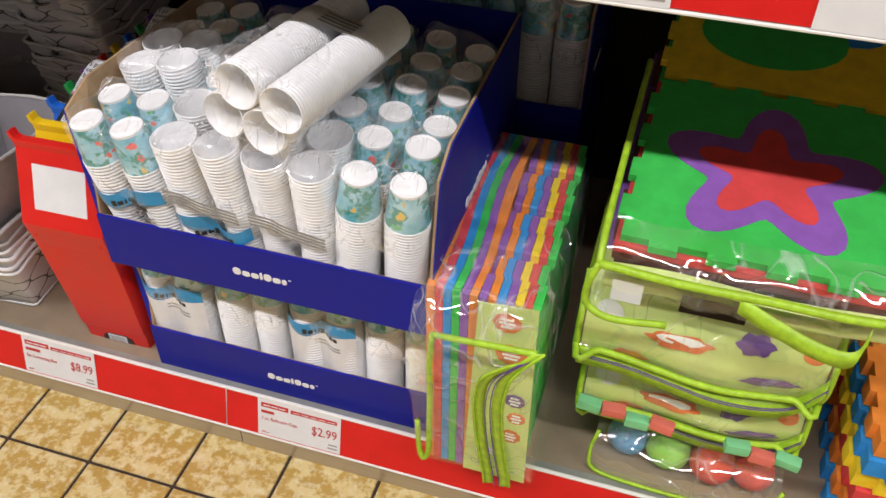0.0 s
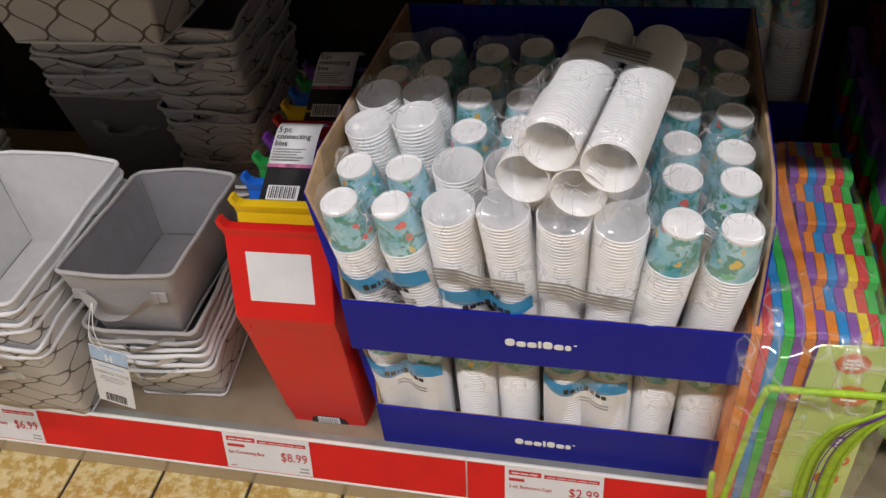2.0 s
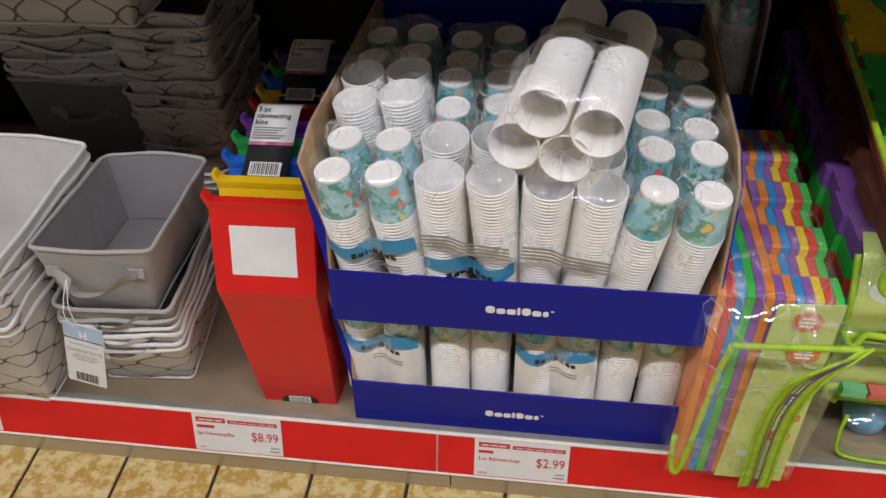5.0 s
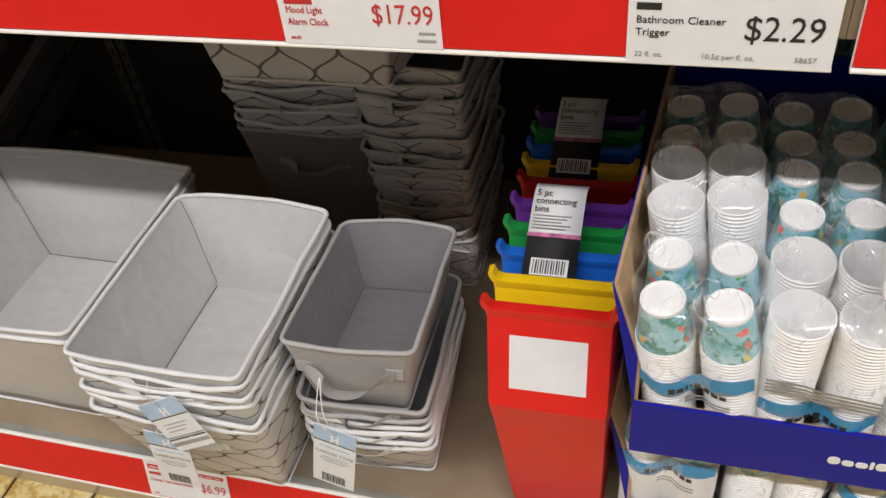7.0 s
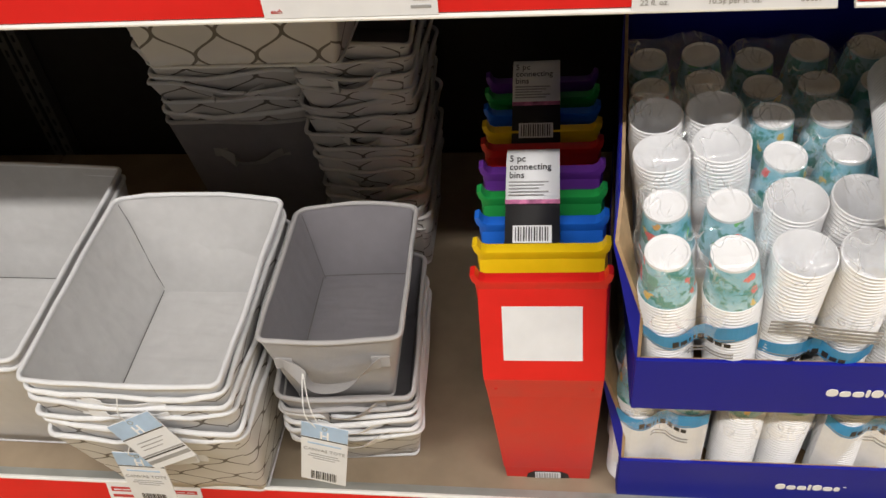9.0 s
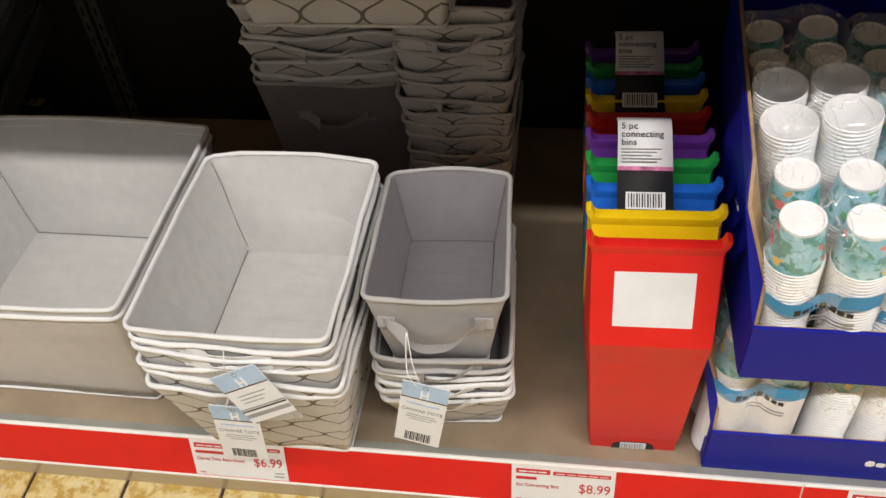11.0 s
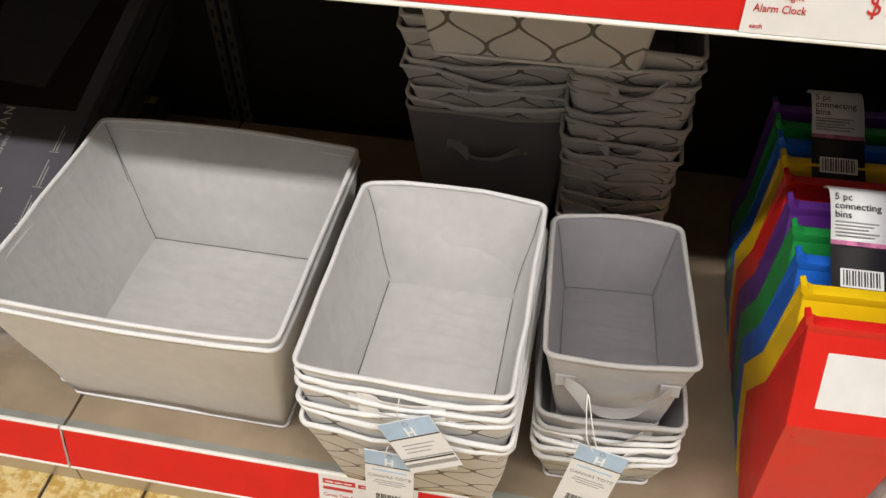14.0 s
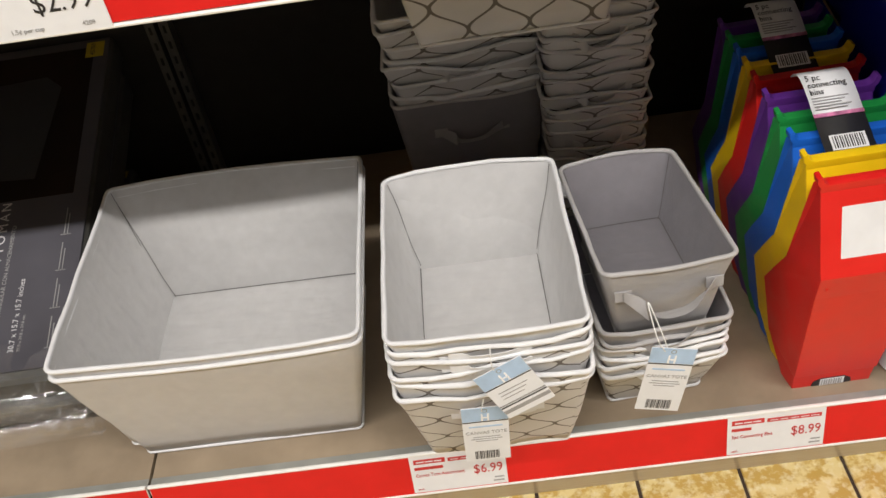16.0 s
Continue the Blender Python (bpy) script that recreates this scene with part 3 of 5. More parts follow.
# stack of medium totes, the lowest showing its lattice print: foot, rim, scale, turn, shift
levels = [(0.0, 0.300, 1.035, 0.4, 0.0), (0.020, 0.322, 1.03, -0.8, 0.003), (0.047, 0.345, 1.024, 0.7, -0.002), (0.075, 0.366, 1.018, -0.4, 0.002), (0.103, 0.387, 1.008, 0.3, 0.0), (0.131, 0.405, 1.0, 0.0, 0.0)]
for i, (dz, rim, sc, turn, dx) in enumerate(levels):
    tote("medium_canvas_tote", pose(-0.322 + dx, 0.119, DECK + 0.0015 + dz, 0.0, 0, turn - 0.5), (0.246 * sc, 0.308 * sc), (0.196 - 0.012 * (i == 5), 0.238), rim - DECK - dz,
         M["grey_cloth"], M["trellis"] if i < 5 else M["piping"], M["piping"], "medium lattice-print canvas tote with white piping, in a stack", "stacked medium totes", crumple=0.0028 if i == 5 else 0.010, sway=(1, 1, 1) if i == 5 else (0.25, 0.35, 1.3),
         shift=(0, 0.010 * (i == 5)), handle=(M["piping"], 0.135 if i == 0 else rim - DECK - dz - 0.016, 0.05, 0.004) if i in (0, 3, 4) else None, seed=5.0 + i)

# stack of small totes under a mid grey one
for i, (dz, sc, turn) in enumerate(((0.0, 1.03, 1.0), (0.016, 1.03, -1.0), (0.031, 1.02, 0.8), (0.046, 1.015, -0.6), (0.064, 1.02, 0.5), (0.082, 1.02, -0.5))):
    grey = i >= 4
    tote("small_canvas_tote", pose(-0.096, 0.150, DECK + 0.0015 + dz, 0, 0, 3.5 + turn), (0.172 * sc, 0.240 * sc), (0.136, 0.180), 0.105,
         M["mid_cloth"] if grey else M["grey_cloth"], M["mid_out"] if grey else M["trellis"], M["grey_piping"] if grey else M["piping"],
         "small grey canvas tote nested in a stack" if grey else "small white lattice canvas tote nested in a stack", "stacked small totes", crumple=0.010, sway=(0.3, 0.4, 1.2),
         handle=(M["mid_out"] if grey else M["piping"], 0.085, 0.04, 0.010) if i in (1, 3, 5) else None, seed=11.0 + i)
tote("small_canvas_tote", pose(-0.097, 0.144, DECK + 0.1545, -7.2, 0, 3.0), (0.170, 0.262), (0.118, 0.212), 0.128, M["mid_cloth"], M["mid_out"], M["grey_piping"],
     "small mid grey canvas tote with strap, on top of the stack", "stacked small totes", handle=(M["mid_out"], 0.088, 0.058, 0.022), seed=17.0, shift=(0.0, 0.004), lift=0.024)

# stacks further back in the shade
# bottom tote: dark cloth colour paints the shadow low in the stack
tote("medium_canvas_tote", pose(-0.306, 0.600, DECK + 0.0015, 0, 0, 1.0), (0.246, 0.306), (0.184, 0.240), 0.298, M["mid_cloth"], M["mid_cloth"], M["grey_piping"],
     "tall canvas tote under a back stack, dark grey standing for shade", "back stack of medium totes", seed=20.0, handle=(M["mid_out"], 0.235, 0.05, 0.012))
for i in range(7):
    tote("medium_canvas_tote", pose(-0.304 + 0.004 * math.sin(i * 2.3), 0.592 + 0.003 * math.cos(i * 1.7), DECK + 0.145 + i * 0.0225, 0, 0, 1.2 * math.sin(i * 1.9)), (0.240 + 0.002 * i, 0.300), (0.150, 0.19), 0.175,
         M["grey_cloth"], M["trellis"], M["piping"], "medium lattice canvas tote in a back stack", "back stack of medium totes", crumple=0.010, sway=(0.5, 0.6, 1.3),
         handle=(M["outer_cloth"], 0.145, 0.05, 0.012) if i % 4 == 3 else None, seed=28.0 + i)
for i in range(15):
    grow = 0.90 + 0.10 * i / 14
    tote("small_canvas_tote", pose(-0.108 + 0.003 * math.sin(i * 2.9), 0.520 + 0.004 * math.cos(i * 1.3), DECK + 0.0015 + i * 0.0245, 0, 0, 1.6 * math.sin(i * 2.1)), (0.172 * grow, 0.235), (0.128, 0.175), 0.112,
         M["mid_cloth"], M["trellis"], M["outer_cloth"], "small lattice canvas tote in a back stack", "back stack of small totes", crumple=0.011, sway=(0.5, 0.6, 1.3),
         handle=(M["outer_cloth"], 0.085, 0.04, 0.014) if i % 4 == 1 else None, seed=41.0 + i)
tote("medium_canvas_tote", pose(-0.226, 0.500, 0.566, 0, -2.0, -3.0), (0.330, 0.345), (0.258, 0.300), 0.215, M["grey_cloth"], M["bold_trellis"], M["piping"],
     "canvas tote with bold lattice print lying across two stacks", "back stack of medium totes", seed=61.0)


def hang_tag(m, w, h, striped, cord):
    t = thing("hang_tag", m, "white cardboard hang tag with pale blue top and barcode", "hang tag", "tote hang tags")
    part("card", box(-w / 2, w / 2, -h, 0, -0.0005, 0.0005, 0.0003), M["card"], t)
    bar(-w / 2 + 0.0003, w / 2 - 0.0003, -0.026, -0.0005, M["ink_blue"], t, name="blue_band")
    bar(-w / 2 + 0.0003, w / 2 - 0.0003, -0.0285, -0.027, M["ink_black"], t)
    for sx in (-1, 1):
        bar(sx * 0.004 - 0.0012, sx * 0.004 + 0.0012, -0.026, -0.012, M["ink_white"], t, z=0.0011, name="logo")
    bar(-0.004, 0.004, -0.0205, -0.0185, M["ink_white"], t, z=0.0011, name="logo")
    if striped:
        for k, (mat, y) in enumerate(((M["ink_grey"], -h + 0.014), (M["ink_black"], -h + 0.0205), (M["ink_grey"], -h + 0.024))):
            bar(-w / 2 + 0.0004, w / 2 - 0.0004, y - (0.005 if k == 0 else 0.001), y + 0.001, mat, t)
        for k in range(3):
            bar(-w * 0.32, w * (0.30 - 0.08 * k), -0.040 - 0.006 * k, -0.0388 - 0.006 * k, M["ink_grey"], t)
    else:
        lettering("CANVAS TOTE", w * 0.135, M["ink_grey"], t, 0, -0.052, align="CENTER")
        bar(-w * 0.36, w * 0.36, -0.0385, -0.0360, M["ink_blue"], t, name="logo")
        for k, half in enumerate((0.30, 0.34, 0.24)):
            bar(-w * half, w * half, -0.0590 - 0.0042 * k, -0.0577 - 0.0042 * k, M["ink_grey"], t)
        x = -w * 0.28
        for k in range(15):
            wd = (0.0010, 0.0018, 0.0007, 0.0013)[(k * 7) % 4]
            bar(x, x + wd, -h + 0.004, -h + 0.020, M["ink_black"], t, name="barcode_bar")
            x += wd + (0.0008, 0.0014, 0.0010)[(k * 5) % 3]
    part("eyelet", tube([(0.003 * math.cos(a * TAU / 12), -0.006 + 0.003 * math.sin(a * TAU / 12), 0.0008) for a in range(12)], 0.0006, 6, True), M["steel"], t)
    inv = m.inverted()
    part("cord", tube([inv @ Vector(p) for p in smooth_path(cord)], 0.0007, 6), M["string"], t)
    return t


hang_tag(pose(-0.096, -0.030, 0.326, 84, 10, -5), 0.057, 0.113, False, [(-0.108, -0.0305, 0.322), (-0.118, -0.026, 0.345), (-0.122, 0.010, 0.372), (-0.112, -0.020, 0.350), (-0.104, -0.029, 0.323)])
hang_tag(pose(-0.339, -0.049, 0.280, 86, 2, 0), 0.060, 0.108, False, [(-0.343, -0.0485, 0.270), (-0.342, -0.056, 0.288), (-0.338, -0.052, 0.30)])
hang_tag(pose(-0.318, -0.054, 0.362, 82, -27, 4), 0.066, 0.085, True, [(-0.320, -0.0545, 0.355), (-0.323, -0.056, 0.375), (-0.322, -0.046, 0.392)])


# ---- connecting bins ----
def bin_mesh():
    """Bin stood on its end: (back, height, half width) sections skinned into a shell open to the rear."""
    front = [(0.036, 0.0, 0.0565), (0.034, 0.030, 0.0585), (0.031, 0.033, 0.0592), (0.013, 0.215, 0.0670), (0.006, 0.256, 0.0690), (0.009, 0.263, 0.0695), (0.050, 0.369, 0.0705)]
    rear = [(0.060, 0.0), (0.118, 0.030), (0.122, 0.033), (0.150, 0.118), (0.122, 0.165), (0.092, 0.215), (0.058, 0.369)]
    bm = bmesh.new()
    lf, rf, lr, rr = [], [], [], []
    for (y, z, w), (yr, zr) in zip(front, rear):
        lf.append(bm.verts.new((-w, y, z)))
        rf.append(bm.verts.new((w, y, z)))
        lr.append(bm.verts.new((-w - 0.005, yr, zr)))
        rr.append(bm.verts.new((w + 0.005, yr, zr)))
    for i in range(len(front) - 1):
        bm.faces.new((lf[i], rf[i], rf[i + 1], lf[i + 1]))
        bm.faces.new((lr[i], lf[i], lf[i + 1], lr[i + 1]))
        bm.faces.new((rf[i], rr[i], rr[i + 1], rf[i + 1]))
    bm.faces.new((lr[0], rr[0], rf[0], lf[0]))
    bmesh.ops.recalc_face_normals(bm, faces=bm.faces[:])
    bmesh.ops.solidify(bm, geom=bm.faces[:], thickness=0.0024)
    sharp = [e for e in bm.edges if len(e.link_faces) == 2 and e.calc_face_angle() > radians(35)]
    bmesh.ops.bevel(bm, geom=sharp, offset=0.0011, segments=2, affect="EDGES", profile=0.6)
    return bm


def rim_mesh():
    """The rolled top edge with an ear at each end and two moulded ribs."""
    bm = prism([(-0.074, 0.361), (-0.074, 0.368), (-0.078, 0.373), (-0.080, 0.382), (-0.074, 0.384), (-0.070, 0.375), (-0.064, 0.372), (0.064, 0.372), (0.070, 0.375),
                (0.074, 0.384), (0.080, 0.382), (0.078, 0.373), (0.074, 0.368), (0.074, 0.361)], "y", 0.044, 0.058, 0.0012)
    for x in (-0.047, 0.047):
        box(x - 0.0015, x + 0.0015, 0.046, 0.054, 0.338, 0.365, 0.0, bm)
    return bm


SHELL = {}
order = ["red", "yellow", "blue", "green", "purple", "red", "yellow", "blue", "green", "purple"]
for i, color in enumerate(order):
    b = thing("connecting_bin", pose(0.161 - 0.0006 * i, 0.006 + 0.0443 * min(i, 5) + 0.036 * max(i - 5, 0), DECK + 0.0012, 0, -1.1, 0.4) @ Matrix.Diagonal((0.945, 1, 1.02, 1)), color + " plastic connecting bin nested in a row of bins", "storage bin", "nested connecting bins")
    if color not in SHELL:
        SHELL[color] = (mesh_of(bin_mesh(), "shell", M["bin_" + color]), mesh_of(rim_mesh(), "rim", M["bin_" + color], True))
    part("shell", SHELL[color][0], None, b)
    part("rim", SHELL[color][1], None, b)
    if i == 0:
        slope = Matrix.Translation((0, 0.0280, 0.314)) @ pose(0, 0, 0, math.degrees(math.atan2(0.106, 0.041)))
        part("blank_label", box(-0.046, 0.046, -0.038, 0.029, 0.0012, 0.0020, 0.0003), M["card"], b, "blank white paper label", m=slope)
        part("seam_line", box(-0.062, 0.062, 0.0128, 0.0146, 0.212, 0.2136), M["bin_red"], b)
        for sx in (-1, 1):
            part("stud", box(sx * 0.058 - 0.002, sx * 0.058 + 0.002, 0.006, 0.009, 0.232, 0.236, 0.0008), M["bin_red"], b)
        code = part("barcode_sticker", prism([(-0.030, 0.001), (-0.028, 0.010), (-0.018, 0.0165), (0.018, 0.0165), (0.028, 0.010), (0.030, 0.001)], "y", 0.0318, 0.0340), M["ink_black"], b, "black barcode sticker")
        part("barcode_field", box(-0.018, 0.018, 0.0312, 0.0317, 0.001, 0.015), M["card"], code)
        for k in range(9):
            part("barcode_bar", box(-0.016 + k * 0.0036, -0.0148 + k * 0.0036 + 0.0006 * (k % 2), 0.0307, 0.0311, 0.002, 0.014), M["ink_grey"], code)


def sleeve(y0, z0):
    """Paper band over a set of bins: white words behind, black barcode panel hanging in front."""
    t = thing("bin_sleeve_label", pose(0.142, y0, z0, 0, -1.1, 0) @ Matrix.Diagonal((0.90, 1, 1, 1)), "white and black paper sleeve label draped over nested bins", "paper label", "bin sleeve labels")
    part("white_sheet", ribbon(smooth_path([(0, 0.112, 0.010), (0, 0.102, 0.021), (0, 0.084, 0.0245), (0, 0.056, 0.0165), (0, 0.030, 0.0048)], 4), (0.068, 0, 0), 0.0006), M["card"], t, smooth="all")
    part("black_panel", ribbon(smooth_path([(0, 0.029, 0.0042), (0, 0.012, -0.0030), (0, -0.008, -0.0110), (0, -0.024, -0.0160), (0, -0.030, -0.0200)], 4), (0.068, 0, 0), 0.0006), M["ink_black"], t, "black barcode panel", smooth="all")
    part("pink_strip", ribbon([(0, 0.0315, 0.0058), (0, 0.028, 0.0048), (0, 0.0265, 0.0043)], (0.0685, 0, 0), 0.0011), plain("pink_print", (0.55, 0.18, 0.34), 0.45, vary=0.5, scale=90), t)
    face = Matrix.Translation((0, 0, 0)) @ pose(-0.030, 0.054, 0.0165, 19)
    for k, line in enumerate(("5 pc", "connecting", "bins")):
        lettering(line, 0.0122, M["ink_black"], t, 0, 0.0235 - 0.0110 * k, z=0.0018, m=face)
    for k in range(5):
        part("print_bar", box(0, 0.050 - 0.006 * (k % 3), -0.0040 - 0.0042 * k, -0.0028 - 0.0042 * k, 0.0008, 0.0018), M["ink_grey"], t, m=face)
    panel = pose(0, -0.0085, -0.0100, 22)
    part("barcode_field", box(-0.024, 0.024, -0.0105, 0.0105, 0.0010, 0.0018), M["card"], t, m=panel)
    for k in range(13):
        part("barcode_bar", box(-0.021 + k * 0.0033, -0.0198 + k * 0.0033 + 0.0007 * (k % 2), -0.0085, 0.0085, 0.0019, 0.0023), M["ink_black"], t, m=panel)
    return t


sleeve(0.128, 0.5025)
sleeve(0.318, 0.5005)


# ---- cup display trays ----
def logo_bars(parent, m, size):
    """A word mark as a plain run of rounded blocks."""
    x = 0.0
    for wd, h in ((1.0, 1.0), (0.95, 0.72), (0.95, 0.72), (0.32, 1.0), (0.95, 1.0), (0.95, 0.72), (0.6, 0.72)):
        bm = box(x * size, (x + wd) * size, 0, h * size, 0.0002, 0.0010)
        corners = [e for e in bm.edges if abs(e.verts[0].co.z - e.verts[1].co.z) > 0.0005]
        bmesh.ops.bevel(bm, geom=corners, offset=min(wd, h) * size * 0.42, segments=4, affect="EDGES", profile=0.5)
        part("logo", bm, M["ink_white"], parent, m=m)
        x += wd + 0.14
    part("logo", box((x + 0.1) * size, (x + 0.4) * size, 0.75 * size, 0.85 * size, 0.0002, 0.0008), M["ink_white"], parent, m=m)


def tray(m, upper, label):
    """A blue shelf-ready tray: printed board outside, brown board inside."""
    t = thing("display_tray", m, label, "display box", "cup display trays")
    W, D = 0.462, 0.425
    lip, high = 0.085, (0.245 if upper else 0.248)
    yf = -0.014 if upper else 0.020
    side = [(yf + 0.0025, 0.0), (yf + 0.0025, lip), (yf + 0.012, 0.14), (yf + 0.030, 0.222), (yf + 0.075, high), (yf + D, high), (yf + D, 0.0)]
    part("front_panel", box(-W / 2 - 0.004, W / 2 + 0.004, yf - 0.0022, yf + 0.0022, 0, lip, 0.0012), M["blue"], t, "blue printed front lip")
    part("front_liner", box(-W / 2, W / 2, yf + 0.0024, yf + 0.0046, 0.001, lip - 0.002), M["kraft"], t)
    for sx in (-1, 1):
        a, b = sorted((sx * (W / 2 + 0.0030), sx * (W / 2 + 0.0048)))
        bm = prism(side, "x", a, b)
        for v in bm.verts:
            if sx < 0 and v.co.z > 0.15 and v.co.y < yf + 0.2:
                v.co.x += sx * 0.034 * (v.co.z - 0.12) / 0.1 * max(0, 1 - (v.co.y - yf) / 0.16)
        part("side_panel", bm, M["blue"], t, "blue printed side")
        a, b = sorted((sx * (W / 2 - 0.0005), sx * (W / 2 + 0.0028)))
        bm = prism([(y + 0.0005, z + (0.002 if z else 0.0)) for y, z in side], "x", a, b)
        for v in bm.verts:
            if sx < 0 and v.co.z > 0.15 and v.co.y < yf + 0.2:
                v.co.x += sx * 0.034 * (v.co.z - 0.12) / 0.1 * max(0, 1 - (v.co.y - yf) / 0.16)
        part("side_liner", bm, M["kraft"], t, "brown corrugated board")
    part("back_panel", box(-W / 2, W / 2, yf + D, yf + D + 0.003, 0, high), M["blue"], t)
    part("tray_floor", box(-W / 2, W / 2, yf + 0.005, yf + D, 0.0, 0.003), M["kraft"], t)
    logo_bars(t, pose(-0.040, yf - 0.0024, lip * 0.40, 90), 0.0118)
    if upper:
        logo_bars(t, pose(W / 2 + 0.005, yf + 0.14, 0.10, 90, 0, 90), 0.016)
        logo_bars(t, pose(-W / 2 - 0.005, yf + 0.26, 0.10, 90, 0, -90), 0.016)
    return t


CX = 0.486
tray(pose(CX, 0, DECK + 0.0015), False, "blue cardboard display tray full of bathroom cups on the deck")
tray(pose(CX, 0, 0.361), True, "blue cardboard display tray stacked on another, full of cups")
tray(pose(CX + 0.10, 0.440, DECK + 0.0015) @ Matrix.Diagonal((1, 0.70, 1, 1)), False, "blue cardboard display tray at the back of the shelf")
tray(pose(CX + 0.10, 0.450, 0.361) @ Matrix.Diagonal((1, 0.68, 1, 1)), True, "blue cardboard display tray at the back, in shade")

# cups: base radius, rim radius, height
RB, RR, CH, PITCH = 0.0205, 0.0285, 0.058, 0.0052


def ridges(z0, z1, hollow=False):
    """Nested rims from z0 down to z1."""
    out, z = [], z0
    while z > z1:
        hole = RB + (RR - 0.0022 - RB) * (1 + z / CH) if hollow and z > -CH else 0.0
        deep = min(0.0095, max(0.0012, RR - hole - 0.0008))
        out += [(RR - 0.0012, z), (RR, z - 0.0006), (RR, z - 0.0019), (RR - 0.0010, z - 0.0024), (RR - deep * 0.95, z - 0.0027), (RR - deep, z - PITCH + 0.0003)]
        z -= PITCH
    return out + [(RR - 0.003, z1), (0.001, z1)]


H = 0.232
top_cup = mesh_of(revolve([(RB - 0.002, -0.0035), (RB - 0.0014, -0.0002), (RB, 0.0), (RB + 0.0004, -0.002), (RR - 0.001, -CH + 0.003)], 28), "top_cup", M["print"], True)
base_disc = mesh_of(revolve([(0.0002, -0.0012), (RB - 0.003, -0.0012), (RB - 0.0016, 0.0004), (RB + 0.0002, 0.0004), (RB + 0.0006, -0.0025), (RB + 0.0004, -0.003)], 28), "cup_base", M["cup"], True)
printed_rest = mesh_of(revolve(ridges(-CH + 0.003, -H), 28), "cup_roll", M["cup"], True)
open_stack = mesh_of(revolve([(0.001, -CH), (RB - 0.001, -CH), (RR - 0.0022, -0.002)] + ridges(0.0, -H, True), 28), "cup_roll", M["cup"], True)


def film_mesh(w, d, seed):
    """Loose wrap round two by two stacks, gathered on top."""
    rings = []
    for k, (z, s) in enumerate(((-0.104, 0.985), (-0.095, 1.0), (-0.085, 1.0), (-0.06, 1.01), (-0.035, 1.0), (-0.012, 1.0), (0.002, 0.97), (0.007, 0.88), (0.009, 0.72), (0.004, 0.52), (0.006, 0.32), (0.012, 0.08))):
        rings.append([(x * s, y * s, z) for x, y in rounded(w, d, 0.026)])
    return rumple(loft(rings, False, True), 0.0085, 30.0, seed)


FILMS = [mesh_of(film_mesh(0.1150, 0.1150, s * 3.1), "wrap", M["film"], "all") for s in range(4)]


def wave_label(parent, z, flip=1, field=True):
    """Print on the wrap, hugging the two front stacks: blue wave, word mark and grey lines."""
    n = 22
    w = 0.108

    def hug(x):
        u = abs(x) - 0.0292
        return -0.0292 - math.sqrt(max(0.00012, 0.0302 ** 2 - u * u)) - 0.0012

    def strip(x0, x1, lo, hi, name, mat, lift):
        rings = []
        for k in range(n + 1):
            x = x0 + (x1 - x0) * k / n
            u = (x + w / 2) / w
            y = min(hug(x), -0.050) - lift
            rings.append([(x, y, z + lo(u)), (x, y, z + hi(u)), (x, y - 0.0002, z + hi(u)), (x, y - 0.0002, z + lo(u))])
        part(name, loft(rings, True, True), mat, parent)
    wave = lambda u: 0.016 + 0.008 * math.sin(6 * u * flip)
    if field:
        strip(-w / 2, w / 2, lambda u: -0.105, lambda u: wave(u) - 0.004, "white_field", M["cup"], -0.0003)
    strip(-w / 2, w / 2, lambda u: wave(u) - 0.016 - 0.010 * abs(math.sin(2.2 * u + 0.4)), wave, "blue_wave", M["wave_blue"], 0.0)
    strip(-w / 2, w * 0.3, lambda u: wave(u) - 0.0135 - 0.010 * abs(math.sin(2.2 * u + 0.4)), lambda u: wave(u) - 0.012 - 0.010 * abs(math.sin(2.2 * u + 0.4)), "grey_wave", M["ink_grey"], 0.0003)
    for k in range(7):
        x = -w * 0.24 + k * w * 0.075
        tall = 0.0095 if k in (0, 3, 4) else 0.0068
        strip(x, x + w * 0.058, lambda u: -0.016 + 0.006 * math.sin(3 * u), lambda u: -0.016 + tall + 0.006 * math.sin(3 * u), "logo", M["ink_black"], 0.0004)
    for k in range(2):
        strip(-w * 0.1, w * 0.3, lambda u: -0.026 - 0.006 * k, lambda u: -0.0235 - 0.006 * k, "print_bar", M["ink_grey"], 0.0004)


SQUARE = [(-0.0292, -0.0292), (-0.0292, 0.0292), (0.0292, -0.0292), (0.0292, 0.0292)]


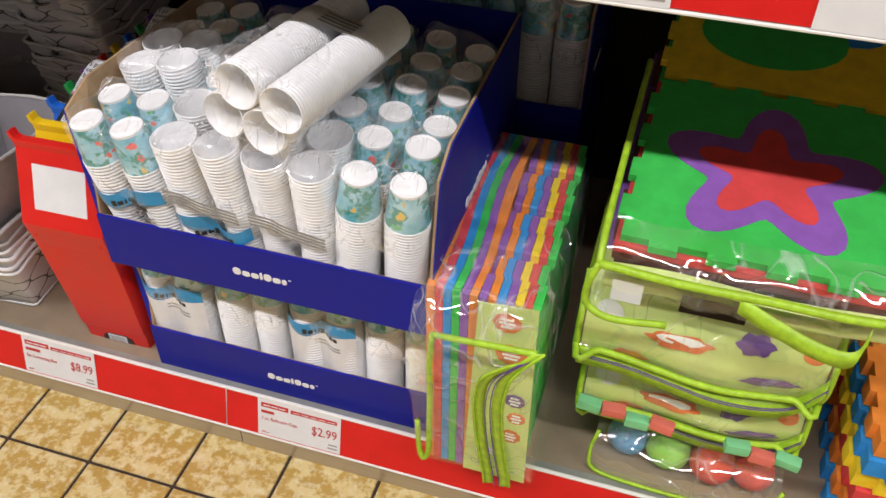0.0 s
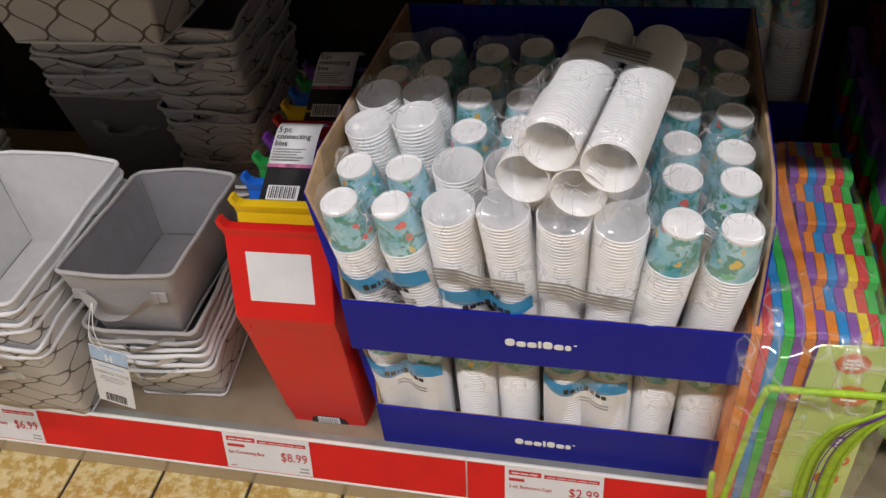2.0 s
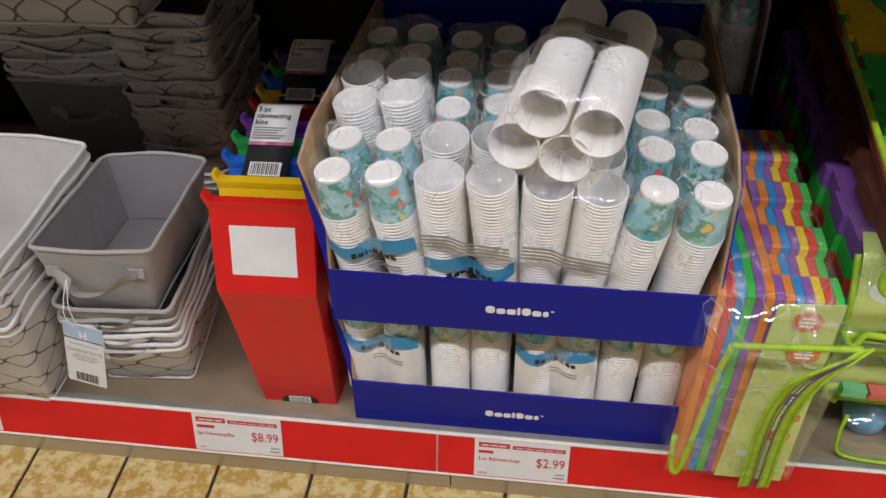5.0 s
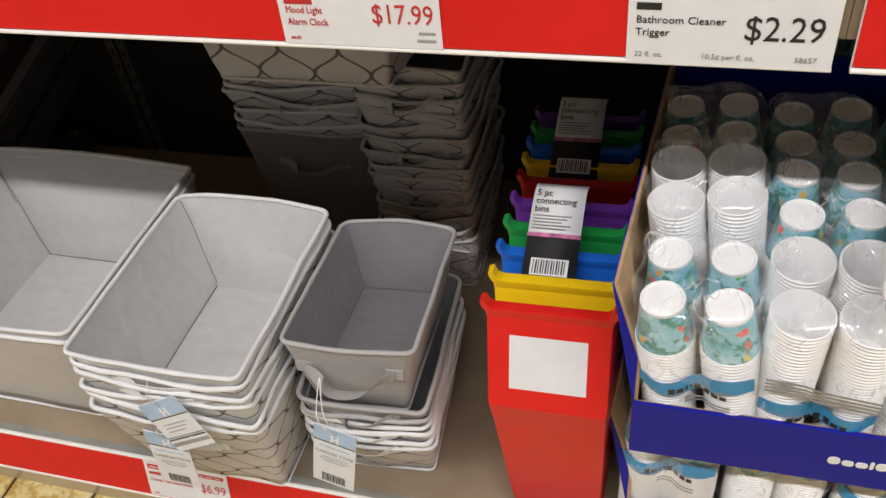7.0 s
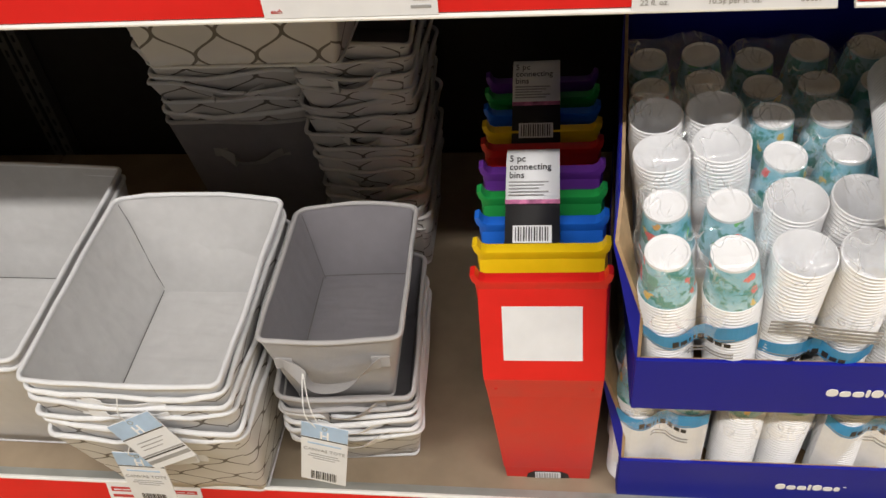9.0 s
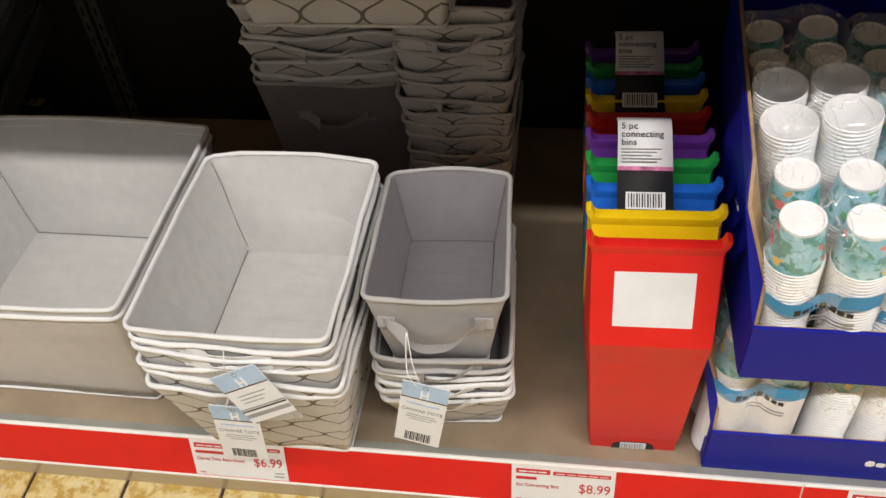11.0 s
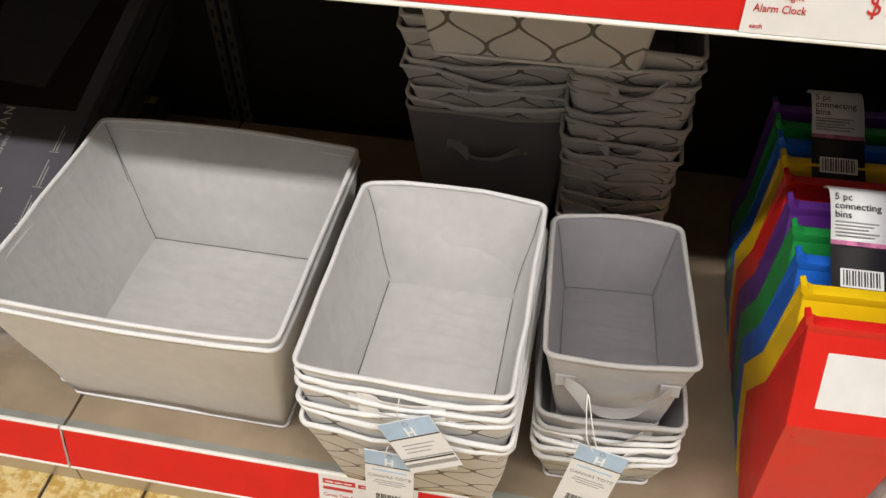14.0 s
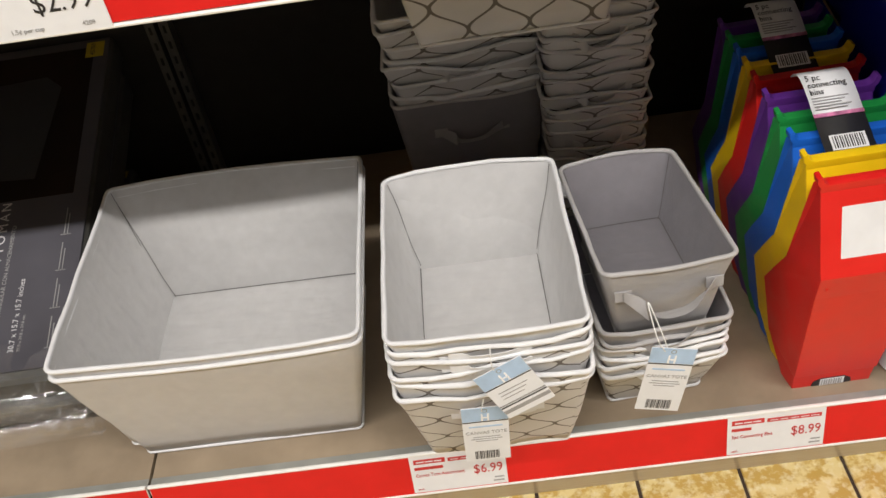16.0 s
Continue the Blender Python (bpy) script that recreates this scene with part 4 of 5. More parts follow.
def cup_pack(m, printed, seed, label, film_on=True, wave=None, grey=False, places=SQUARE):
    p = thing("cup_pack", m, label, "cup pack", "packs of paper cups")
    rnd = random.Random(seed)
    for px, py in places:
        at = pose(px, py, rnd.uniform(-0.008, 0.004), rnd.uniform(-1.6, 1.6), rnd.uniform(-1.6, 1.6), rnd.uniform(0, 360))
        if printed:
            part("top_cup", top_cup, None, p, "cup printed with a sea pattern", m=at)
            part("cup_base", base_disc, None, p, m=at)
            part("cup_roll", printed_rest, None, p, "nested white cup rims", m=at)
        else:
            part("cup_roll", open_stack, None, p, "nested white paper cups", m=at)
    if film_on:
        f = part("wrap", FILMS[seed % 4], None, p, "clear creased plastic wrap")
        f.visible_shadow = False
    if wave is not None:
        wave_label(p, wave, 1 if seed % 2 else -1, seed >= 20)
    if grey:
        for k in range(4):
            part("print_bar", ribbon(smooth_path([(-0.052, -0.0592, -0.075 - 0.006 * k), (-0.02, -0.0645, -0.070 - 0.006 * k), (0.0, -0.062, -0.082 - 0.006 * k), (0.05, -0.0635, -0.088 - 0.006 * k)], 4), (0, 0, 0.0035), 0.0003), M["ink_grey"], p)
    return p


PRINTED = "pack of sea-print paper cups in clear wrap, in the tray"
WHITE = "pack of plain white paper cups in clear wrap, in the tray"
cols, rows_y = (0.300, 0.420, 0.541, 0.659), (0.026, 0.152, 0.276)
kinds = ((1, 0, 0, 1), (0, 1, 1, 1), (1, 1, 1, 1))
tops = ((0.595, 0.602, 0.592, 0.597), (0.616, 0.606, 0.600, 0.600), (0.604, 0.602, 0.604, 0.602))
for r in range(3):
    for c in range(4):
        k = kinds[r][c]
        lean = (8.0, 5.0, 3.5)[r]
        cup_pack(pose(cols[c], rows_y[r], tops[r][c], lean, (c - 1.5) * 4.0, (c * 37 + r * 11) % 7 - 3), k, r * 4 + c, PRINTED if k else WHITE,
                 wave=(-0.138 if (r, c) == (0, 1) else (-0.105 if (r, c) == (0, 0) else None)), grey=(r == 0 and c in (1, 2)))
for c in range(4):
    cup_pack(pose(cols[c], 0.084, 0.3470, 0, 0, (c * 23) % 9 - 4), 1, 20 + c, "pack of sea-print paper cups in the lower tray", wave=-0.078 if c in (0, 2) else None)
for c in range(4):
    cup_pack(pose(cols[c] + 0.10, 0.525, 0.602, 0, 0, (c * 31) % 9 - 4), 1, 30 + c, "pack of sea-print paper cups at the back in shade")

# one pack of white cups lying across the others, open ends forward
lying = cup_pack(pose(0.515, -0.022, 0.664, 88.0, 0, -10.0) , 0, 41, "pack of white paper cups lying on top of the others", places=[(-0.0445, -0.0225), (0.0115, -0.0270), (-0.0170, 0.0235), (0.0420, 0.0110)])
cup_pack(pose(0.78, 0.50, 0.662, 90, 0, 4), 0, 43, "pack of white paper cups lying at the back in shade", wave=-0.10)
lab = part("paper_label", ribbon(smooth_path([(-0.036, 0.047, -0.150), (-0.017, 0.0545, -0.146), (0.012, 0.0460, -0.152), (0.042, 0.0425, -0.150), (0.060, 0.034, -0.150)], 4), (0, 0, 0.034), 0.0006), M["card"], lying, "white paper label with grey lines", smooth="all")
for k in range(4):
    part("print_bar", ribbon(smooth_path([(0.000, 0.0512, -0.138 - 0.007 * k), (0.022, 0.0462, -0.140 - 0.007 * k), (0.046, 0.0440, -0.138 - 0.007 * k)], 4), (0, 0, 0.0035), 0.0003), M["ink_grey"], lab)


# ---- foam puzzle mats ----
def teeth_outline(w, d, n=5, depth=0.008):
    """Outline of an interlocking foam tile."""
    pts = []
    def side(a, b, normal, phase):
        a, b, normal = Vector(a), Vector(b), Vector(normal)
        m = 2 * n + 1
        for i in range(m):
            out = normal * (depth if (i + phase) % 2 else 0)
            pts.append(tuple(a + (b - a) * i / m + out))
            pts.append(tuple(a + (b - a) * (i + 1) / m + out))
    side((0, 0), (w, 0), (0, -1), 0)
    side((w, 0), (w, d), (1, 0), 0)
    side((w, d), (0, d), (0, 1), 0)
    side((0, d), (0, 0), (-1, 0), 0)
    clean = [pts[0]]
    for p in pts[1:]:
        if (Vector(p) - Vector(clean[-1])).length > 1e-6:
            clean.append(p)
    return clean


colors = ["orange", "red", "blue", "green", "purple", "orange", "purple", "orange", "blue", "purple", "yellow", "red", "green"]


def standing_foam(y0, name_label):
    """Foam tiles stood on edge side by side: smooth bowed sheets, then sheets with stepped teeth along the top."""
    deep, nseg, high = 0.37, 8, 0.456
    for i, color in enumerate(colors):
        smooth_edge = i < 6
        shape = [(y0, DECK + 0.002), (y0, high - 0.018)]
        for k in range(nseg):
            a, b = y0 + deep * k / nseg, y0 + deep * (k + 1) / nseg
            if smooth_edge:
                shape += [(a + 0.0002, high - 0.001), ((a + b) / 2, high + 0.001)]
            else:
                h = high - (0.010 if k % 2 else 0.0)
                shape += [(a + 0.0006, h - 0.012), (a + 0.0014, h - 0.003), (a + 0.0046, h), (b - 0.0046, h), (b - 0.0014, h - 0.003), (b - 0.0006, h - 0.012)]
        shape += [(y0 + deep, DECK + 0.002)]
        bm = prism(shape, "x", 0.0003, 0.0105, 0.0)
        for v in bm.verts:
            along = (v.co.y - y0) / deep
            if smooth_edge:
                v.co.x += 0.0045 * math.sin(along * 7.0 + 0.4) - 0.004 * along
            elif v.co.z > 0.2:
                v.co.x += (-0.0022 if int(along * nseg * 0.9999) % 2 else 0.0026) - 0.004 * along
        t = new("foam_tile", mesh_of(bm, "foam_tile", M["foam_" + color]))
        t.location = (0.713 + i * 0.0109, 0, 0)
        tagged(t, color + " foam play tile standing on edge " + name_label, "foam tile", "standing foam tiles")


standing_foam(-0.020, "in a clear bag")

bag = thing("clear_zip_bag", pose(0, 0, 0), "clear vinyl bag with lime green piping round foam tiles", "zip bag")
rings = []
for y, zt, puff in ((-0.076, 0.385, -0.004), (-0.072, 0.425, 0.0), (-0.052, 0.452, 0.003), (-0.02, 0.466, 0.005), (0.12, 0.468, 0.005), (0.31, 0.464, 0.002)):
    front = max(0.0, -0.03 - y)
    rings.append([(0.706 - puff, y + front * 1.1, DECK + 0.003), (0.704 - puff, y + front * 0.7, 0.2), (0.703 - puff, y + front * 0.4, 0.3), (0.708 - puff, y, zt - 0.03), (0.722, y, zt), (0.79, y, zt + 0.002), (0.846, y, zt), (0.860 + puff, y, zt - 0.03), (0.866 + puff, y + front * 0.4, 0.3), (0.868 + puff, y + front * 0.7, 0.2), (0.868 + puff, y + front * 1.1, DECK + 0.003)])
vinyl = part("vinyl", rumple(loft(rings, True, False, cyclic=False), 0.004, 16.0, 3.0), M["bag_film"], bag, "clear shiny vinyl", smooth="all")
vinyl.visible_shadow = False
part("piping", tube(smooth_path([(0.735, -0.057, 0.412), (0.765, -0.064, 0.421), (0.80, -0.070, 0.430), (0.835, -0.075, 0.438), (0.866, -0.078, 0.443)], 5), 0.0042), M["lime"], bag, "lime green piping", smooth="all")
part("piping", tube(smooth_path([(0.735, -0.057, 0.412), (0.729, -0.052, 0.352), (0.728, -0.046, 0.290), (0.725, -0.040, 0.208), (0.722, -0.036, 0.143), (0.714, -0.036, 0.125), (0.707, -0.033, 0.150), (0.705, -0.030, 0.20)], 5), 0.0040), M["lime"], bag, "lime green piping", smooth="all")
middle = smooth_path([(0.864, -0.080, 0.438), (0.843, -0.084, 0.420), (0.821, -0.080, 0.385), (0.812, -0.070, 0.330), (0.812, -0.060, 0.270), (0.817, -0.050, 0.200), (0.823, -0.040, 0.140), (0.825, -0.036, 0.108)], 6)
for side in (-1, 1):
    edge = [p + Vector((side * (0.004 + 0.007 * min(1, k / 14)), 0, side * 0.009 * max(0, 1 - k / 14))) for k, p in enumerate(middle)]
    part("zip_tape", ribbon(edge, (0.013, 0, 0.004), 0.0015), M["lime"], bag, "lime green zip tape", smooth="all")
    part("piping", tube([p + Vector((side * 0.0075, -0.001, side * 0.002)) for p in edge], 0.0020, 6), M["lime"], bag, smooth="all")
for side in (-0.0032, 0.0032):
    part("zip_teeth", tube([p + Vector((side, -0.0024, side * 0.6)) for p in middle], 0.0008, 6), M["purple_print"], bag, "dark zip teeth")
card = thing("insert_card", pose(0, 0, 0), "pale lime printed card insert in front of foam tiles", "card insert")
part("card", prism([(0.772, DECK + 0.004), (0.783, 0.454), (0.856, 0.460), (0.862, DECK + 0.004)], "y", -0.0275, -0.0262), M["lime_card"], card)
for x, z, r, mat in ((0.820, 0.430, 0.017, "orange_print"), (0.828, 0.376, 0.019, "orange_print"), (0.838, 0.29, 0.013, "purple_print"), (0.842, 0.255, 0.012, "orange_print"), (0.836, 0.215, 0.014, "orange_print")):
    part("badge", prism([(x + r * (1 + 0.08 * (k % 2)) * math.cos(TAU * k / 18), z + 0.9 * r * (1 + 0.08 * (k % 2)) * math.sin(TAU * k / 18)) for k in range(18)], "y", -0.0292, -0.0284), M[mat], card, "round printed badge")
    for k in range(3):
        part("print_bar", box(x - r * (0.6 - 0.15 * abs(k - 1)), x + r * (0.6 - 0.15 * abs(k - 1)), -0.0302, -0.0295, z - 0.0075 + 0.006 * k, z - 0.0045 + 0.006 * k), M["ink_white"], card)
part("print_bar", box(0.790, 0.826, -0.0292, -0.0284, 0.165, 0.178), M["card"], card)


# stack of bagged mats lying flat
def mat_bag(z0, z1, x0, x1, y0, seed, label):
    """A clear bag: foam sheets, pale printed wrap bulging at the front, one piping line and a sagging zip."""
    b = thing("mat_bag", pose(0, 0, 0), label, "mat bag", "bags of foam mats")
    n = 4
    order = ["green", "red", "blue", "red", "green", "purple", "yellow", "orange"]
    h = (z1 - z0 - 0.018) / n
    for k in range(n):
        bm = prism([(x + x0 + 0.012, y + y0 + 0.06) for x, y in teeth_outline(x1 - x0 - 0.024, 0.57)], "z", z0 + 0.006 + h * k, z0 + 0.006 + h * k + h * 0.93)
        part("foam_sheet", bm, M["foam_" + order[(k + int(seed)) % 8]], b)
    wide, high = x1 - x0, z1 - z0

    def face(u, t, off=0.0):
        puff = 0.030 * math.sin(math.pi * min(1, t * 0.9 + 0.1)) + 0.010 * math.sin(math.pi * u) + 0.004 * math.sin(9 * u + seed + 4 * t)
        return (x0 + 0.006 + (wide - 0.012) * u, y0 + 0.020 - puff - off, z0 + 0.012 + (high - 0.016) * t)

    wrap = loft([[face(i / 20, t) for i in range(21)] for t in (0, 0.15, 0.3, 0.45, 0.6, 0.75, 0.9, 1.0)] + [[(x0 + 0.012 + (wide - 0.024) * i / 20, y0 + 0.06, z1 + 0.002) for i in range(21)]], cyclic=False)
    part("printed_wrap", wrap, M["lime_card"], b, "pale lime printed wrap", smooth="all")
    v = part("vinyl", rumple(loft([[face(i / 30 * 1.04 - 0.02, t, 0.007) for i in range(31)] for t in (-0.08, 0.05, 0.2, 0.35, 0.5, 0.65, 0.8, 0.95, 1.05)] + [[(x0 + wide * i / 30, y0 + 0.10, z1 + 0.006) for i in range(31)]], cyclic=False), 0.005, 22.0, seed), M["bag_film"], b, "clear shiny vinyl", smooth="all")
    v.visible_shadow = False

    def patch(u, t, w, hgt, mat, name, spikes):
        pts = []
        for q in range(18):
            r = 1.0 if not spikes else (0.82 + 0.22 * ((q * 5 + int(seed)) % 3) / 2)
            x, dz = w / 2 * r * math.cos(TAU * q / 18), hgt / 2 * r * math.sin(TAU * q / 18)
            p = face(u + x / wide, t + dz / high, 0.0016)
            pts.append(p)
        bm = bmesh.new()
        vs = [bm.verts.new(p) for p in pts]
        mid = bm.verts.new(face(u, t, 0.0024))
        for q in range(18):
            bm.faces.new((vs[q], vs[(q + 1) % 18], mid))
        part(name, bm, M[mat], b)

    patch(0.40, 0.62, 0.090, 0.026, "orange_print", "print_patch", True)
    patch(0.40, 0.64, 0.060, 0.014, "ink_white", "print_patch", False)
    patch(0.70, 0.70, 0.050, 0.034, "purple_print", "print_patch", True)
    patch(0.80, 0.30, 0.080, 0.022, "purple_print", "print_patch", True)
    patch(0.93, 0.72, 0.028, 0.026, "orange_print", "print_patch", False)
    patch(0.10, 0.72, 0.036, 0.030, "card", "white_label", False)
    patch(0.22, 0.25, 0.050, 0.022, "orange_print", "print_patch", True)
    edge = [face(u, 0.24 - 0.10 * u + 0.04 * math.sin(3 * u + seed), 0.010) for u in (-0.02, 0.08, 0.2, 0.35, 0.5, 0.65, 0.8, 0.92, 1.02)]
    back_r, back_l = (x1 + 0.004, y0 + 0.30, z0 + 0.06), (x0 - 0.004, y0 + 0.30, z0 + 0.06)
    part("piping", tube(smooth_path([back_l] + edge + [back_r], 5), 0.0046), M["lime"], b, "lime green piping", smooth="all")
    up = [face(-0.02, t, 0.010 - 0.01 * t) for t in (0.0, 0.35, 0.7, 1.0)]
    part("piping", tube(smooth_path(up, 5), 0.0042), M["lime"], b, "lime green piping", smooth="all")
    up = [face(1.02, t, 0.010 - 0.01 * t) for t in (0.0, 0.35, 0.7, 1.0)]
    part("piping", tube(smooth_path(up, 5), 0.0042), M["lime"], b, "lime green piping", smooth="all")
    zt = smooth_path([face(-0.01, 0.14, 0.012), face(0.2, 0.13, 0.014), face(0.42, 0.08, 0.017), face(0.6, 0.00, 0.019), face(0.8, -0.07, 0.018), face(0.94, 0.0, 0.014), face(1.01, 0.45, 0.010)], 6)
    part("zip_tape", ribbon(zt, (0, 0.008, 0.026), 0.0015), M["lime"], b, "lime green zip tape", smooth="all")
    for dz in (-0.002, 0.002):
        part("zip_teeth", tube([p + Vector((0, -0.0028, dz)) for p in zt], 0.0008, 5), M["purple_print"], b)
    return b


mat_bag(0.178, 0.287, 0.912, 1.212, 0.085, 1.0, "lowest clear bag of foam mats with lime piping on foam balls")
mat_bag(0.293, 0.446, 0.898, 1.206, 0.062, 2.0, "clear bag of foam mats with lime printed wrap, in a stack")

tilt = Matrix.Translation((0.928, 0.066, 0.512)) @ pose(0, 0, 0, 6.5, 0, -1.5)


def flat_tile(m, base, patch, label, under):
    t = thing("foam_tile", m, label, "foam tile", "flat foam tiles")
    part("sheet", prism(teeth_outline(0.300, 0.315, 4, 0.010), "z", 0.0, 0.0105, 0.0), M["foam_" + base], t, base + " foam sheet")
    for k in range(1, 3):
        part("lower_sheet", prism([(-0.006, -0.0075), (0.306, -0.0075), (0.306, 0.322), (-0.006, 0.322)], "z", -0.0125 * k, -0.0125 * k + 0.0118, 0.001), M["foam_" + under[k - 1]], t)
    for mat, pts, z in patch:
        part("inlay", prism(pts, "z", 0.0106, 0.0106 + z), M["foam_" + mat], t, mat + " inlaid shape")
    return t


def star(cx, cy, r, soft, turn):
    out = []
    for k in range(60):
        a = TAU * k / 60
        rr = r * (1 - soft + soft * (0.5 + 0.5 * math.cos(5 * a)) ** (0.9 if soft < 0.5 else 1.3))
        out.append((cx + rr * math.cos(a + turn), cy + rr * math.sin(a + turn)))
    return out


flat_tile(tilt, "green", [("purple", star(0.158, 0.150, 0.138, 0.44, radians(90)), 0.0006), ("red", star(0.156, 0.152, 0.092, 0.50, radians(92)), 0.0012)],
          "green foam tile with purple and red star, in a clear bag", ("red", "brown"))
flat_tile(tilt @ pose(0.0, 0.330, -0.0035), "yellow", [("green", [(0.14 + 0.105 * math.cos(TAU * k / 24), 0.14 + 0.085 * math.sin(TAU * k / 24)) for k in range(24)], 0.0006),
                                                        ("blue", [(0.25 + 0.045 * math.cos(TAU * k / 12), 0.17 + 0.03 * math.sin(TAU * k / 12)) for k in range(12)], 0.0005)],
          "yellow foam tile with green and blue shapes, in shade", ("green", "red"))
for k, color in enumerate(("brown",)):
    t = new("foam_tile", mesh_of(prism(teeth_outline(0.300, 0.60, 4, 0.008), "z", 0, 0.033), "foam_tile", M["foam_" + color]))
    t.location = (0.925, 0.072, 0.451)
    tagged(t, color + " foam tile stacked inside the top clear bag", "foam tile", "flat foam tiles")
topbag = thing("clear_zip_bag", pose(0, 0, 0), "clear vinyl bag with lime green piping over a star tile", "zip bag")
cover = loft([[(0.912 + 0.332 * i / 20, y - 0.008 * math.sin(math.pi * i / 20), z) for i in range(21)] for y, z in ((0.052, 0.448), (0.032, 0.462), (0.022, 0.482), (0.026, 0.506), (0.046, 0.527), (0.070, 0.5335), (0.085, 0.5350))], cyclic=False)
c = part("vinyl", rumple(cover, 0.005, 26.0, 7.0), M["bag_film"], topbag, "clear shiny vinyl", smooth="all")
c.visible_shadow = False
inner = loft([[(0.918 + 0.318 * i / 16, y, z + 0.004 * math.sin(7 * i / 16)) for i in range(17)] for y, z in ((0.062, 0.448), (0.042, 0.456), (0.030, 0.468), (0.030, 0.482), (0.050, 0.490))], cyclic=False)
part("printed_wrap", inner, M["lime_card"], topbag, "pale lime printed wrap", smooth="all")
part("white_label", box(0.930, 0.966, 0.0238, 0.0245, 0.455, 0.487), M["card"], topbag, "small white paper label")
part("print_patch", box(1.010, 1.085, 0.0238, 0.0245, 0.458, 0.484, 0.0003), M["brown_print"], topbag, "dark picture on the wrap")
part("piping", tube(smooth_path([(0.914, 0.40, 0.570), (0.912, 0.22, 0.556), (0.911, 0.10, 0.542), (0.911, 0.045, 0.530), (0.912, 0.018, 0.512)], 5), 0.0045), M["lime"], topbag, "lime green piping", smooth="all")
part("piping", tube(smooth_path([(0.912, 0.018, 0.512), (1.0, 0.013, 0.510), (1.1, 0.011, 0.513), (1.18, 0.013, 0.510), (1.26, 0.020, 0.511)], 5), 0.0055), M["lime"], topbag, "lime green piping", smooth="all")
part("piping", tube(smooth_path([(0.912, 0.018, 0.512), (0.903, 0.012, 0.482), (0.905, 0.012, 0.452), (0.935, 0.006, 0.441), (1.00, 0.008, 0.447)], 5), 0.0045), M["lime"], topbag, "lime green piping", smooth="all")
part("zip_tape", ribbon(smooth_path([(1.07, 0.008, 0.503), (1.11, -0.002, 0.490), (1.16, -0.006, 0.472), (1.198, -0.002, 0.466), (1.208, 0.006, 0.498)], 5), (0, 0.006, 0.020), 0.0015), M["lime"], topbag, "lime green zip tape", smooth="all")

# foam border pieces showing along the lowest bag
for k in (0, 1, 2, 3, 6, 7, 8):
    u = k / 8
    t = new("foam_border_piece", mesh_of(box(-0.016, 0.016, -0.008, 0.008, -0.0075, 0.0075, 0.003), "foam_border_piece", M["salmon"] if k % 2 else M["mint"], True))
    t.matrix_world = pose(0.930 + 0.26 * u, 0.024 - 0.004 * math.sin(3 * u), 0.258 - 0.020 * u + 0.004 * math.sin(k * 2.4), 5 * math.sin(k * 1.7), 4.5 + 7 * math.sin(k * 3.1), -2 + 9 * math.sin(k * 1.3))
    tagged(t, ("red" if k % 2 else "green") + " foam border piece packed along a mat bag", "foam piece", "foam border pieces")

# loose play balls in a small clear bag under the stack's front edge
for x, y, z, r, color in ((0.992, 0.080, 0.1425, 0.029, "blue"), (1.050, 0.072, 0.1445, 0.031, "green"), (1.112, 0.066, 0.1445, 0.031, "red"), (1.168, 0.072, 0.1425, 0.029, "red")):
    bm = bmesh.new()
    bmesh.ops.create_icosphere(bm, subdivisions=3, radius=r)
    rumple(bm, 0.002, 40.0, x)
    t = new("play_ball", mesh_of(bm, "play_ball", M["ball_" + color], "all"))
    t.location = (x, y, z)
    tagged(t, color + " soft foam ball on the deck beside mat bags", "ball", "foam balls")

ballbag = thing("clear_zip_bag", pose(0, 0, 0), "small clear vinyl bag round foam balls on the deck", "zip bag")
sheet = loft([[(0.945 + 0.255 * i / 24, y - 0.012 * math.sin(math.pi * i / 24), z) for i in range(25)] for y, z in ((0.040, 0.1125), (0.026, 0.125), (0.022, 0.145), (0.030, 0.165), (0.050, 0.180), (0.075, 0.184))], cyclic=False)
v = part("vinyl", rumple(sheet, 0.006, 30.0, 9.0), M["bag_film"], ballbag, "clear shiny vinyl", smooth="all")
v.visible_shadow = False
part("piping", tube(smooth_path([(0.950, 0.046, 0.180), (0.943, 0.032, 0.150), (0.953, 0.024, 0.118), (1.02, 0.016, 0.1165), (1.12, 0.016, 0.1165), (1.19, 0.028, 0.1165), (1.208, 0.040, 0.15)], 5), 0.0030), M["lime"], ballbag, "lime green piping", smooth="all")

# next product along the shelf
for i, color in enumerate(("blue", "orange", "red", "yellow", "blue", "orange")):
    t = new("foam_tile", mesh_of(prism(teeth_outline(0.30, 0.30, 5), "z", 0, 0.03, 0.001), "foam_tile", M["foam_" + color]))
    t.matrix_world = pose(1.275 + 0.004 * (i % 3), 0.03 + 0.006 * (i % 2), DECK + 0.002 + i * 0.0325)
    tagged(t, color + " foam tile stacked flat on the deck", "foam tile", "foam tiles at the end")

# ---- storage ottomans, flat-packed ----
def pouch(W, T):
    """The loose front end of a plastic wrap: a bulging rounded tray of film."""
    rings = []
    for y, s in ((0.075, 1.0), (0.05, 1.05), (0.025, 1.08), (0.0, 1.06), (-0.018, 0.95), (-0.028, 0.7), (-0.030, 0.3)):
        rings.append([(-W / 2 + x * 1.02, y, T / 2 + z * s) for x, z in rounded(W, T, 0.012)])
    return loft(rings, False, True)


